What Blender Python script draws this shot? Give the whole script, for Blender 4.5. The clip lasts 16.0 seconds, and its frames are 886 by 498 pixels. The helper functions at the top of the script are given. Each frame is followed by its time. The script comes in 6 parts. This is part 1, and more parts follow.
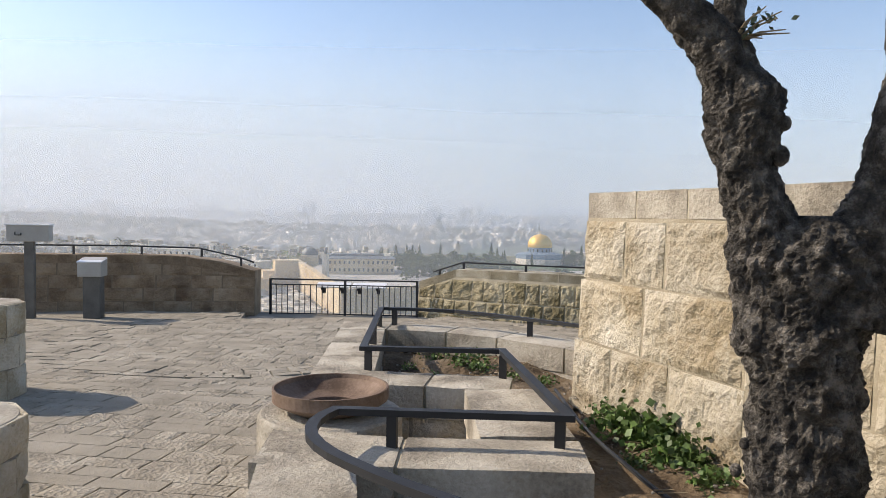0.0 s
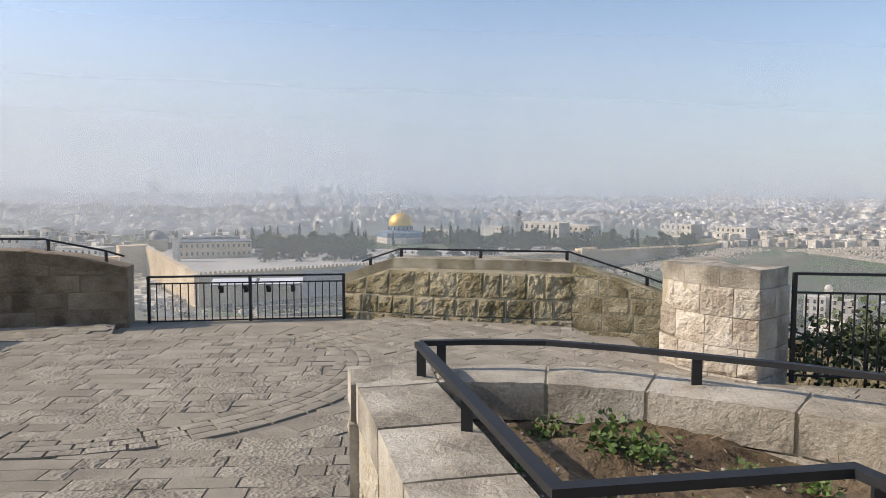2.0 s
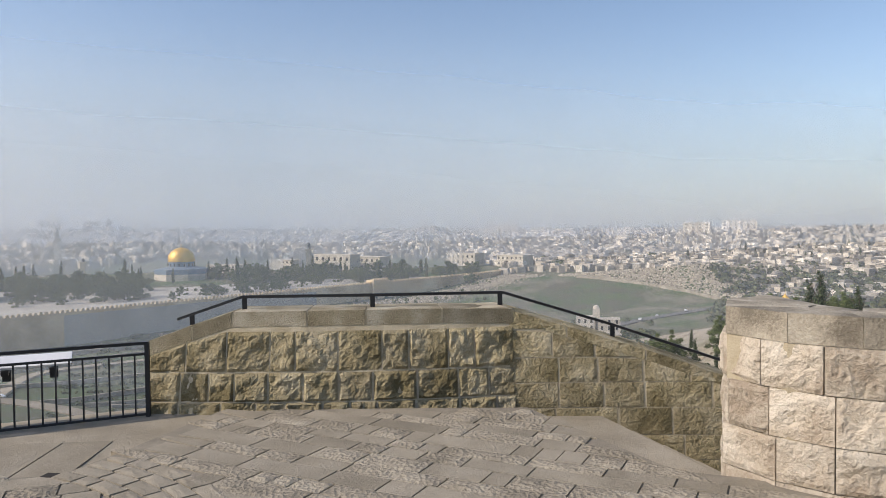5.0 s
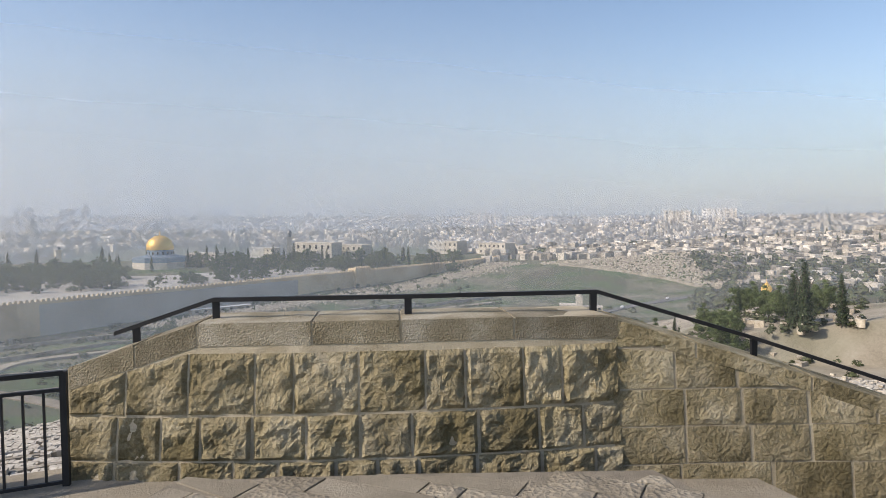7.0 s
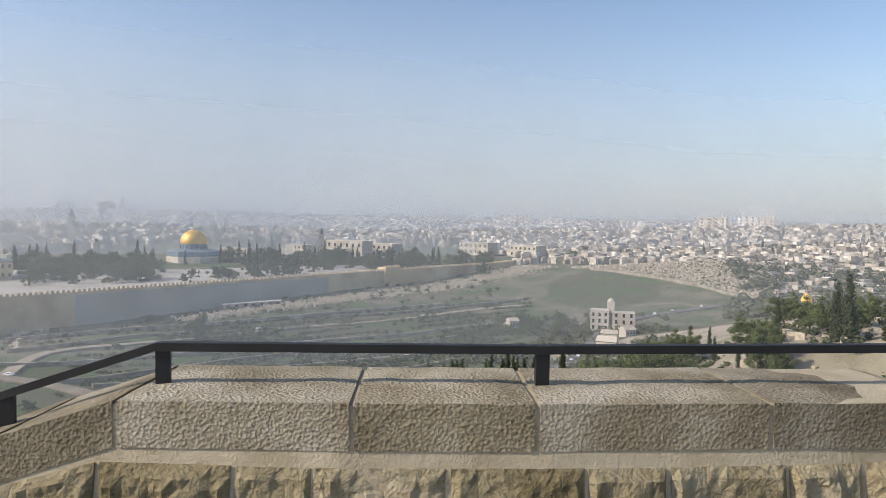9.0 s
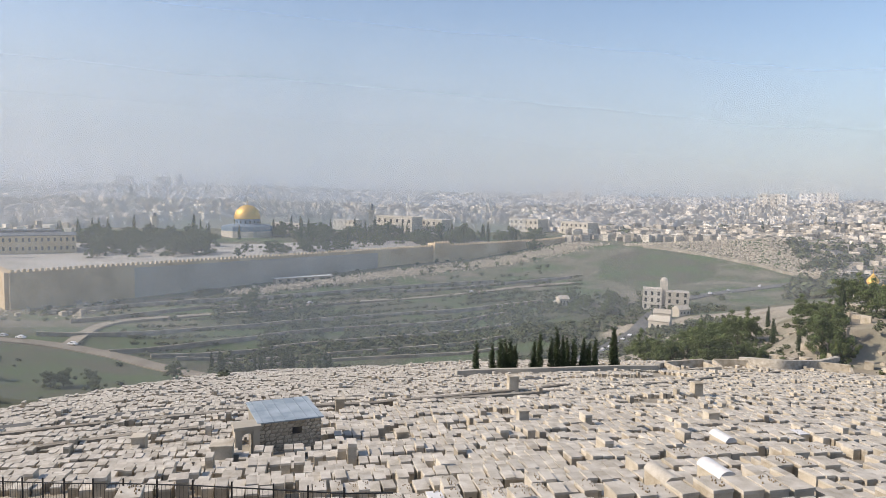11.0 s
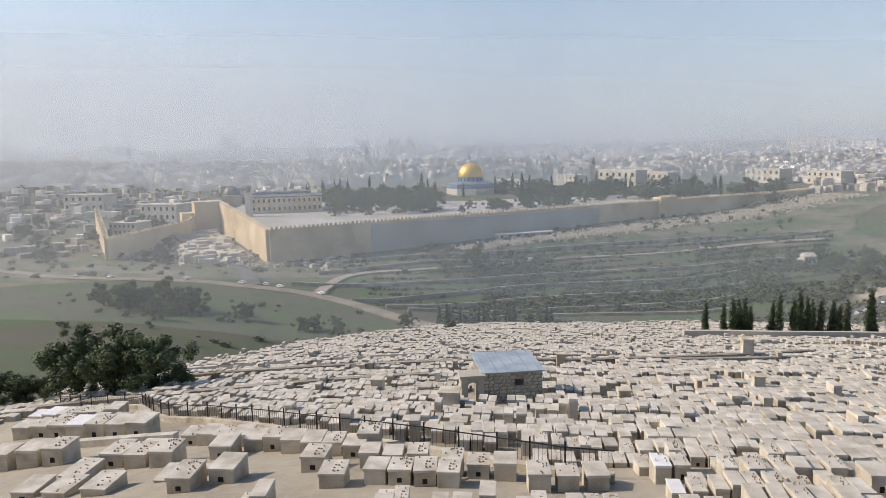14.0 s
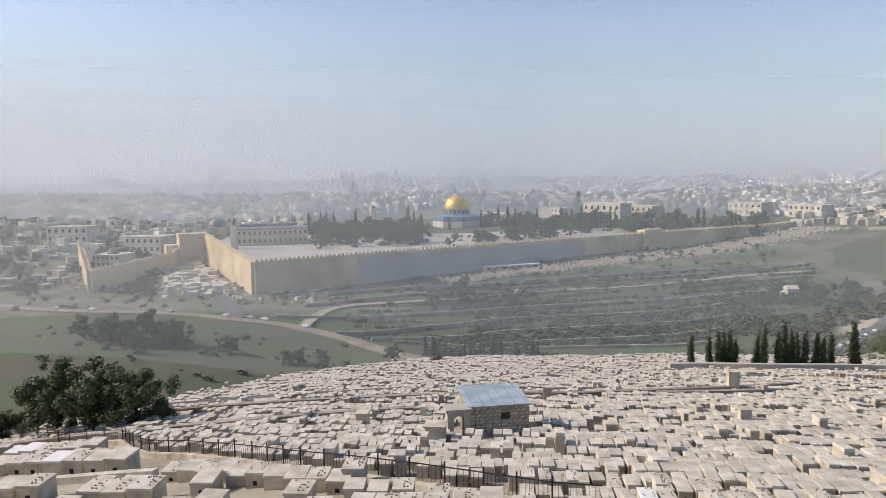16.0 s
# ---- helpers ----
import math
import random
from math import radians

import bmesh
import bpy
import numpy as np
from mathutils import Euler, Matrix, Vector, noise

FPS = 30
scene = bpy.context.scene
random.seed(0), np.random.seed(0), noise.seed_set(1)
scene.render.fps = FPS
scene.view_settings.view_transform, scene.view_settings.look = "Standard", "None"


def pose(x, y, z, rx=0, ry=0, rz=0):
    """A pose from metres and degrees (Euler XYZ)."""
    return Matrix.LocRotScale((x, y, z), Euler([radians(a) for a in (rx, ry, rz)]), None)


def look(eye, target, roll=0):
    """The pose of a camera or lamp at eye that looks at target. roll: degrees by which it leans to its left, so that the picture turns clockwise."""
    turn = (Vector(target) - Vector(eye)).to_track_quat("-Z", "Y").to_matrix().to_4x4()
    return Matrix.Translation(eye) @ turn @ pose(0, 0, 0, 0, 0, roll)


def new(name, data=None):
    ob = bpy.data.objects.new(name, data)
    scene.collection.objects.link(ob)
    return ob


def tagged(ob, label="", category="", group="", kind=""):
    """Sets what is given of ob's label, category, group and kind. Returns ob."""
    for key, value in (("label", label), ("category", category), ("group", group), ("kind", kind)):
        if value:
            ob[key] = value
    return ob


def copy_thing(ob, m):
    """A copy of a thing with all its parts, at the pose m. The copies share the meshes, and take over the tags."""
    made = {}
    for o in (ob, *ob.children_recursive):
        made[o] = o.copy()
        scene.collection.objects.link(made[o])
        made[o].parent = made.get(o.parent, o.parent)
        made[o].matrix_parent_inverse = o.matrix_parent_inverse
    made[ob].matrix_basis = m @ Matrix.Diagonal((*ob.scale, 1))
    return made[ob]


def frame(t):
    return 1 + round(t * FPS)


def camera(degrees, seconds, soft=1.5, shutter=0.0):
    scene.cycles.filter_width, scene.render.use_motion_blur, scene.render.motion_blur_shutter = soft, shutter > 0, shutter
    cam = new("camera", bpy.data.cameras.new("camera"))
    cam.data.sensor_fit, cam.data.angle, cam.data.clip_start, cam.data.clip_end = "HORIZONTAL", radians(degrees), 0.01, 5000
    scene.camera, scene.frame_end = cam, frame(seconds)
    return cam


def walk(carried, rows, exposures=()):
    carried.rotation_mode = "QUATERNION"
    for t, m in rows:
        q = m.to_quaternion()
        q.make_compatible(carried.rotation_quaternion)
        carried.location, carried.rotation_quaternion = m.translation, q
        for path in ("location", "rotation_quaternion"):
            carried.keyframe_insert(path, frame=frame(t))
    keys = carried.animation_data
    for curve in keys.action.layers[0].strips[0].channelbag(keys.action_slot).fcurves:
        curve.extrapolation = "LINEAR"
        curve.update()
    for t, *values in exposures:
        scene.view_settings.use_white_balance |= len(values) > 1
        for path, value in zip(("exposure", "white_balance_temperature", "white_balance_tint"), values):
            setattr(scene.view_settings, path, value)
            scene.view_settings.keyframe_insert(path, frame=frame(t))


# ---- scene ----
cam = camera(64.0, 16.0, soft=0.6)
PATH = [
    (0, (3.641, 2.552, 1.998), (3.019, 4.451, 1.906), 0.9),
    (0.5, (3.028, 3.132, 1.932), (2.476, 5.051, 1.828), 1.8),
    (1, (2.464, 3.732, 1.963), (2.026, 5.677, 1.811), 1.1),
    (1.5, (2.004, 4.416, 1.948), (1.654, 6.378, 1.784), 1.0),
    (2, (1.590, 4.921, 1.925), (1.354, 6.901, 1.777), 0.1),
    (2.5, (1.292, 5.512, 1.894), (1.106, 7.501, 1.789), 0.0),
    (3, (0.955, 6.200, 1.868), (0.850, 8.195, 1.783), -0.1),
    (3.5, (0.775, 6.816, 1.839), (0.733, 8.814, 1.763), -0.5),
    (4, (0.536, 7.568, 1.801), (0.614, 9.565, 1.722), -0.5),
    (4.5, (0.382, 8.144, 1.779), (0.598, 10.131, 1.698), -0.4),
    (5, (0.260, 8.844, 1.760), (0.611, 10.812, 1.700), -0.6),
    (5.2, (0.225, 9.058, 1.764), (0.617, 11.018, 1.716), -0.8),
    (7.3, (0.065, 11.799, 1.619), (0.466, 13.756, 1.511), -0.5),
    (7.5, (0.063, 12.064, 1.626), (0.449, 14.023, 1.511), -0.7),
    (8, (0.073, 12.859, 1.594), (0.421, 14.825, 1.486), -0.2),
    (8.5, (0.027, 13.486, 1.562), (0.375, 15.453, 1.466), 0.6),
    (9, (0.078, 13.975, 1.524), (0.396, 15.947, 1.432), 0.8),
    (9.2, (0.103, 14.135, 1.517), (0.412, 16.108, 1.419), 0.8),
    (11.3, (0.600, 16.050, 1.620), (0.716, 18.037, 1.423), 1.0),
    (11.5, (0.600, 16.050, 1.620), (0.664, 18.035, 1.383), 1.0),
    (12, (0.600, 16.050, 1.620), (0.536, 18.023, 1.298), 0.9),
    (12.5, (0.600, 16.050, 1.620), (0.424, 18.012, 1.276), 0.5),
    (13, (0.600, 16.050, 1.620), (0.302, 17.999, 1.285), -0.3),
    (13.5, (0.600, 16.050, 1.620), (0.206, 17.986, 1.307), -1.0),
    (14, (0.600, 16.050, 1.620), (0.166, 17.982, 1.336), -1.3),
    (14.5, (0.600, 16.050, 1.620), (0.175, 17.987, 1.360), -1.3),
    (15, (0.600, 16.050, 1.620), (0.187, 17.993, 1.385), -1.2),
    (15.5, (0.600, 16.050, 1.620), (0.195, 17.997, 1.406), -1.2),
    (16, (0.600, 16.050, 1.620), (0.204, 18.001, 1.426), -1.1),
]
walk(cam, [(t, look(eye, target, roll)) for t, eye, target, roll in PATH], [(0, 0.57, 7000, 13), (2.5, 0.36, 7000, 13), (5, 0.29, 7000, 13), (8, 0.33, 7000, 13), (16, 0.33, 7000, 13)])

# ---- world, sun ----
SUN_AZ, SUN_EL = radians(-96), radians(36)
world = bpy.data.worlds.new("hazy_sky")
scene.world = world
world.use_nodes = True
wn = world.node_tree.nodes
sky = wn.new("ShaderNodeTexSky")
sky.sky_type, sky.sun_disc = "NISHITA", False
sky.sun_elevation, sky.sun_rotation = SUN_EL, SUN_AZ
sky.altitude, sky.air_density, sky.dust_density, sky.ozone_density = 780, 1.0, 1.9, 2.0
wn["Background"].inputs["Strength"].default_value = 0.143
world.node_tree.links.new(sky.outputs[0], wn["Background"].inputs["Color"])
sun_data = bpy.data.lights.new("sun", "SUN")
sun_data.energy, sun_data.angle, sun_data.color = 3.4, radians(0.6), (1.0, 0.92, 0.81)
sun = new("sun", sun_data)
sun.matrix_world = look((-60, 2, 60), (-60 + math.cos(SUN_EL) * 60 * -math.sin(SUN_AZ), 2 - math.cos(SUN_EL) * 60 * math.cos(SUN_AZ), 60 - 60 * math.sin(SUN_EL)))


# ---- materials ----
def material(name, colours, scale=4.0, fine=60.0, bump=0.3, rough=0.85, metal=0.0, island=0.0, vary=0.15, space="Object", depth=0.02, coarse=0.8, pecked=0.0):
    """Two-scale mottled surface: colours is a list of two or three linear tints; vary: tone shift from piece to piece."""
    m = bpy.data.materials.new(name)
    m.use_nodes = True
    n, l = m.node_tree.nodes, m.node_tree.links
    bsdf = n["Principled BSDF"]
    bsdf.inputs["Roughness"].default_value, bsdf.inputs["Metallic"].default_value = rough, metal
    geo = n.new("ShaderNodeNewGeometry")
    info = n.new("ShaderNodeObjectInfo")
    shift = n.new("ShaderNodeVectorMath")
    shift.operation = "MULTIPLY_ADD"
    comb = n.new("ShaderNodeCombineXYZ")
    for k in range(3):
        l.new(info.outputs["Random"], comb.inputs[k])
    l.new(comb.outputs[0], shift.inputs[0])
    shift.inputs[1].default_value = (37, 53, 19)
    l.new(geo.outputs["Position"], shift.inputs[2])
    big, small = n.new("ShaderNodeTexNoise"), n.new("ShaderNodeTexNoise")
    big.inputs["Scale"].default_value, big.inputs["Detail"].default_value = scale, 5
    small.inputs["Scale"].default_value, small.inputs["Detail"].default_value = fine, 6
    small.inputs["Roughness"].default_value = 0.65
    l.new(shift.outputs[0], big.inputs["Vector"]), l.new(shift.outputs[0], small.inputs["Vector"])
    mixn = n.new("ShaderNodeMath")
    mixn.operation = "MULTIPLY_ADD"
    l.new(small.outputs[0], mixn.inputs[0])
    mixn.inputs[1].default_value = 0.45
    half = n.new("ShaderNodeMath")
    half.operation = "MULTIPLY_ADD"
    l.new(big.outputs[0], half.inputs[0])
    half.inputs[1].default_value, half.inputs[2].default_value = 1.1, -0.28
    l.new(half.outputs[0], mixn.inputs[2])
    cr = n.new("ShaderNodeValToRGB")
    cr.color_ramp.elements[0].position, cr.color_ramp.elements[1].position = 0.3, 0.72
    cr.color_ramp.elements[0].color, cr.color_ramp.elements[1].color = (*colours[0], 1), (*colours[-1], 1)
    if len(colours) == 3:
        cr.color_ramp.elements.new(0.5).color = (*colours[1], 1)
    l.new(mixn.outputs[0], cr.inputs[0])
    hsv = n.new("ShaderNodeHueSaturation")
    tone = n.new("ShaderNodeMapRange")
    tone.inputs["To Min"].default_value, tone.inputs["To Max"].default_value = 1 - vary, 1 + vary
    l.new(geo.outputs["Random Per Island"] if island else info.outputs["Random"], tone.inputs["Value"])
    l.new(tone.outputs[0], hsv.inputs["Value"]), l.new(cr.outputs[0], hsv.inputs["Color"])
    l.new(hsv.outputs[0], bsdf.inputs["Base Color"])
    if bump:
        b = n.new("ShaderNodeBump")
        b.inputs["Strength"].default_value, b.inputs["Distance"].default_value = bump, depth
        if pecked:
            mid = n.new("ShaderNodeTexVoronoi")
            mid.inputs["Scale"].default_value = pecked
        else:
            mid = n.new("ShaderNodeTexNoise")
            mid.inputs["Scale"].default_value, mid.inputs["Detail"].default_value, mid.inputs["Distortion"].default_value = fine * 0.3, 4, 0.6
        l.new(shift.outputs[0], mid.inputs["Vector"])
        both = n.new("ShaderNodeMath")
        both.operation = "MULTIPLY_ADD"
        l.new(mid.outputs[0], both.inputs[0]), l.new(small.outputs[0], both.inputs[2])
        both.inputs[1].default_value = coarse
        l.new(both.outputs[0], b.inputs["Height"]), l.new(b.outputs[0], bsdf.inputs["Normal"])
    return m


LIME = material("rock_faced_limestone", [(0.31, 0.245, 0.15), (0.465, 0.405, 0.30), (0.59, 0.54, 0.44)], 2.0, 34, 1.0, 0.92, depth=0.03, vary=0.12, coarse=1.6)
PALE = material("pinkish_pale_limestone", [(0.36, 0.295, 0.225), (0.51, 0.445, 0.36), (0.62, 0.565, 0.48)], 2.6, 34, 1.0, 0.92, depth=0.03, vary=0.12, coarse=1.6)
BROWN = material("weathered_brown_limestone", [(0.15, 0.10, 0.06), (0.265, 0.19, 0.12), (0.36, 0.275, 0.185)], 2.4, 34, 1.0, 0.93, depth=0.04, vary=0.12, coarse=1.5)
OCHRE = material("weathered_ochre_limestone", [(0.17, 0.14, 0.07), (0.325, 0.275, 0.165), (0.465, 0.41, 0.29)], 2.4, 46, 1.0, 0.93, depth=0.03, vary=0.14, coarse=2.0)
DRESS = material("tooled_limestone", [(0.17, 0.148, 0.115), (0.345, 0.308, 0.245), (0.50, 0.46, 0.385)], 2.6, 48, 1.0, 0.92, depth=0.012, vary=0.10, coarse=1.2)
DARKPOINT = material("weathered_brown_pointing", [(0.16, 0.12, 0.08), (0.25, 0.19, 0.13)], 5, 80, 0.5, 0.95)
POINTING = material("pale_pointing", [(0.36, 0.305, 0.21), (0.48, 0.42, 0.31)], 5, 80, 0.5, 0.95)
CAPSTONE = material("pecked_ochre_coping", [(0.17, 0.14, 0.085), (0.315, 0.272, 0.185), (0.50, 0.455, 0.36)], 2.2, 60, 1.0, 0.93, depth=0.013, vary=0.3, coarse=0.7, pecked=78)
MORTAR = material("grey_mortar", [(0.17, 0.15, 0.12), (0.235, 0.21, 0.168)], 6, 90, 0.5, 0.95)
PAVE = material("worn_paving_stone", [(0.205, 0.18, 0.138), (0.27, 0.24, 0.188), (0.33, 0.295, 0.237)], 1.5, 55, 0.8, 0.9, depth=0.014, vary=0.07)
PAVE_ROUGH = material("pitted_paving_stone", [(0.19, 0.167, 0.128), (0.275, 0.243, 0.19), (0.35, 0.315, 0.252)], 2.5, 34, 1.0, 0.9, depth=0.014, vary=0.07, coarse=1.0, pecked=30)
IRON = material("black_painted_steel", [(0.008, 0.0085, 0.01), (0.016, 0.0165, 0.019)], 8, 120, 0.12, 0.6, depth=0.004)
RUST = material("rusty_steel", [(0.09, 0.055, 0.035), (0.17, 0.115, 0.08), (0.24, 0.17, 0.13)], 5, 60, 0.4, 0.75, 0.25, depth=0.006)
SOIL = material("dry_brown_soil", [(0.085, 0.055, 0.03), (0.185, 0.13, 0.075), (0.30, 0.23, 0.15)], 3, 30, 1.0, 0.97, depth=0.06)
BARK = material("olive_bark", [(0.018, 0.015, 0.012), (0.10, 0.087, 0.07), (0.34, 0.305, 0.26)], 17, 120, 1.0, 0.95, depth=0.05, coarse=2.4)
LEAF = material("green_leaf", [(0.045, 0.085, 0.016), (0.11, 0.18, 0.04)], 8, 40, 0.1, 0.6, island=1, vary=0.4)
OLIVE_LEAF = material("olive_leaf", [(0.04, 0.06, 0.03), (0.08, 0.10, 0.05)], 8, 40, 0.1, 0.6, island=1, vary=0.3)
TWIG = material("dry_twig", [(0.2, 0.15, 0.09), (0.3, 0.24, 0.15)], 8, 60, 0.2, 0.9)
HOSE = material("black_hose", [(0.015, 0.015, 0.016), (0.03, 0.03, 0.03)], 8, 60, 0.1, 0.5)
POSTGREY = material("weathered_grey_post", [(0.07, 0.064, 0.055), (0.13, 0.12, 0.105)], 4, 60, 0.2, 0.7)
PANEL = material("white_sign_panel", [(0.62, 0.63, 0.64), (0.72, 0.73, 0.74)], 3, 60, 0.05, 0.35)
GREYBOX = material("grey_painted_box", [(0.30, 0.28, 0.25), (0.38, 0.36, 0.33)], 3, 60, 0.1, 0.5)
TOMB = material("pale_tomb_stone", [(0.30, 0.255, 0.19), (0.435, 0.385, 0.305), (0.555, 0.505, 0.42)], 0.9, 22, 0.5, 0.9, island=1, vary=0.24, depth=0.04)
# Lighter copy of TOMB: sun on the tomb tops put into the colour.
TOMB_BRIGHT = material("brightened_tomb_stone", [(0.365, 0.33, 0.27), (0.49, 0.45, 0.385), (0.60, 0.565, 0.50)], 1.2, 26, 0.6, 0.9, island=1, vary=0.14, depth=0.03)
MARBLE = material("white_marble", [(0.62, 0.61, 0.60), (0.72, 0.715, 0.71)], 2, 30, 0.05, 0.65, vary=0.05)
# Black that paints the shade inside holes: bowl, drain slot, tomb niches.
DARKHOLE = material("shade_black", [(0.012, 0.011, 0.01), (0.02, 0.018, 0.016)], 4, 30, 0.2, 0.95)
ZINC = material("weathered_blue_roof", [(0.20, 0.25, 0.29), (0.28, 0.33, 0.37), (0.34, 0.39, 0.43)], 0.8, 14, 0.3, 0.6, depth=0.03)
GOLD = material("gilded_dome", [(0.72, 0.44, 0.10), (0.85, 0.56, 0.16)], 0.3, 2, 0.05, 0.5, 0.45)
TILEBLUE = material("blue_tiled_wall", [(0.10, 0.16, 0.24), (0.18, 0.24, 0.30)], 0.3, 2, 0.05, 0.5)
LEAD = material("dark_lead_dome", [(0.07, 0.08, 0.09), (0.11, 0.12, 0.13)], 0.3, 2, 0.05, 0.5)
WALLSTONE = material("old_city_wall_stone", [(0.40, 0.295, 0.17), (0.545, 0.425, 0.265), (0.65, 0.54, 0.37)], 0.05, 0.9, 0.6, 0.95, depth=0.4)
CITY = material("city_limestone", [(0.25, 0.22, 0.18), (0.42, 0.38, 0.32), (0.66, 0.62, 0.56)], 0.03, 0.6, 0.2, 0.9, island=1, vary=0.65)
HOUSE = material("pale_house_stone", [(0.42, 0.38, 0.31), (0.54, 0.50, 0.43)], 0.1, 1.2, 0.2, 0.9, vary=0.1)
WINDOWDARK = material("dark_window_glass", [(0.02, 0.022, 0.026), (0.04, 0.042, 0.046)], 1, 9, 0.0, 0.15)
ROAD = material("pale_asphalt", [(0.09, 0.09, 0.088), (0.14, 0.14, 0.135)], 0.2, 3, 0.2, 0.9, depth=0.05)
TRACK = material("dusty_track", [(0.22, 0.19, 0.145), (0.32, 0.28, 0.22)], 0.1, 2, 0.3, 0.95, depth=0.1)
TERRACE = material("terrace_rubble", [(0.19, 0.165, 0.13), (0.29, 0.26, 0.21), (0.37, 0.335, 0.28)], 0.2, 2.2, 0.7, 0.95, depth=0.3)
FOLIAGE = material("dark_tree_foliage", [(0.05, 0.068, 0.027), (0.115, 0.145, 0.06)], 0.5, 5, 0.1, 0.8, island=1, vary=0.5)
PINELEAF = material("pine_foliage", [(0.06, 0.085, 0.025), (0.125, 0.16, 0.055)], 0.5, 5, 0.1, 0.8, island=1, vary=0.5)
CYPRESS = material("cypress_foliage", [(0.022, 0.036, 0.013), (0.052, 0.075, 0.027)], 0.5, 5, 0.1, 0.85, island=1, vary=0.45)
SCRUB = material("grey_green_scrub", [(0.045, 0.058, 0.026), (0.10, 0.115, 0.055)], 0.1, 2, 0.3, 0.9, island=1, vary=0.45)
TRUNK = material("tree_trunk", [(0.05, 0.04, 0.03), (0.09, 0.075, 0.055)], 2, 20, 0.5, 0.95)
CARPAINT = material("car_paint", [(0.5, 0.5, 0.51), (0.6, 0.6, 0.61)], 1, 20, 0.0, 0.3, vary=0.5)


def ground_material():
    """Earth with grass, set by bearing and distance to fit the camera's view; the valley is greener than the burial
    slope.
    """
    m = material("hillside_earth", [(0.21, 0.18, 0.135), (0.30, 0.265, 0.205), (0.36, 0.325, 0.26)], 0.09, 1.6, 0.5, 0.97, depth=0.15)
    n, l = m.node_tree.nodes, m.node_tree.links
    bsdf = n["Principled BSDF"]
    earth = bsdf.inputs["Base Color"].links[0].from_socket
    attr = n.new("ShaderNodeAttribute")
    attr.attribute_name = "grass"
    noise_t = n.new("ShaderNodeTexNoise")
    noise_t.inputs["Scale"].default_value, noise_t.inputs["Detail"].default_value = 0.035, 8
    geo = n.new("ShaderNodeNewGeometry")
    l.new(geo.outputs["Position"], noise_t.inputs["Vector"])
    tint = n.new("ShaderNodeValToRGB")
    tint.color_ramp.elements[0].position, tint.color_ramp.elements[1].position = 0.36, 0.62
    tint.color_ramp.elements[0].color, tint.color_ramp.elements[1].color = (0.082, 0.078, 0.050, 1), (0.058, 0.092, 0.032, 1)
    tint.color_ramp.elements.new(0.5).color = (0.064, 0.076, 0.038, 1)
    l.new(noise_t.outputs[0], tint.inputs[0])
    sel = n.new("ShaderNodeMath")
    sel.operation = "MULTIPLY_ADD"
    l.new(noise_t.outputs[0], sel.inputs[0])
    sel.inputs[1].default_value = 1.2
    off = n.new("ShaderNodeMath")
    off.operation = "MULTIPLY_ADD"
    l.new(attr.outputs["Fac"], off.inputs[0])
    off.inputs[1].default_value, off.inputs[2].default_value = 2.2, -1.6
    l.new(off.outputs[0], sel.inputs[2])
    clampn = n.new("ShaderNodeClamp")
    l.new(sel.outputs[0], clampn.inputs[0])
    mix = n.new("ShaderNodeMix")
    mix.data_type = "RGBA"
    l.new(clampn.outputs[0], mix.inputs["Factor"]), l.new(earth, mix.inputs["A"]), l.new(tint.outputs[0], mix.inputs["B"])
    l.new(mix.outputs["Result"], bsdf.inputs["Base Color"])
    return m


GROUND = ground_material()


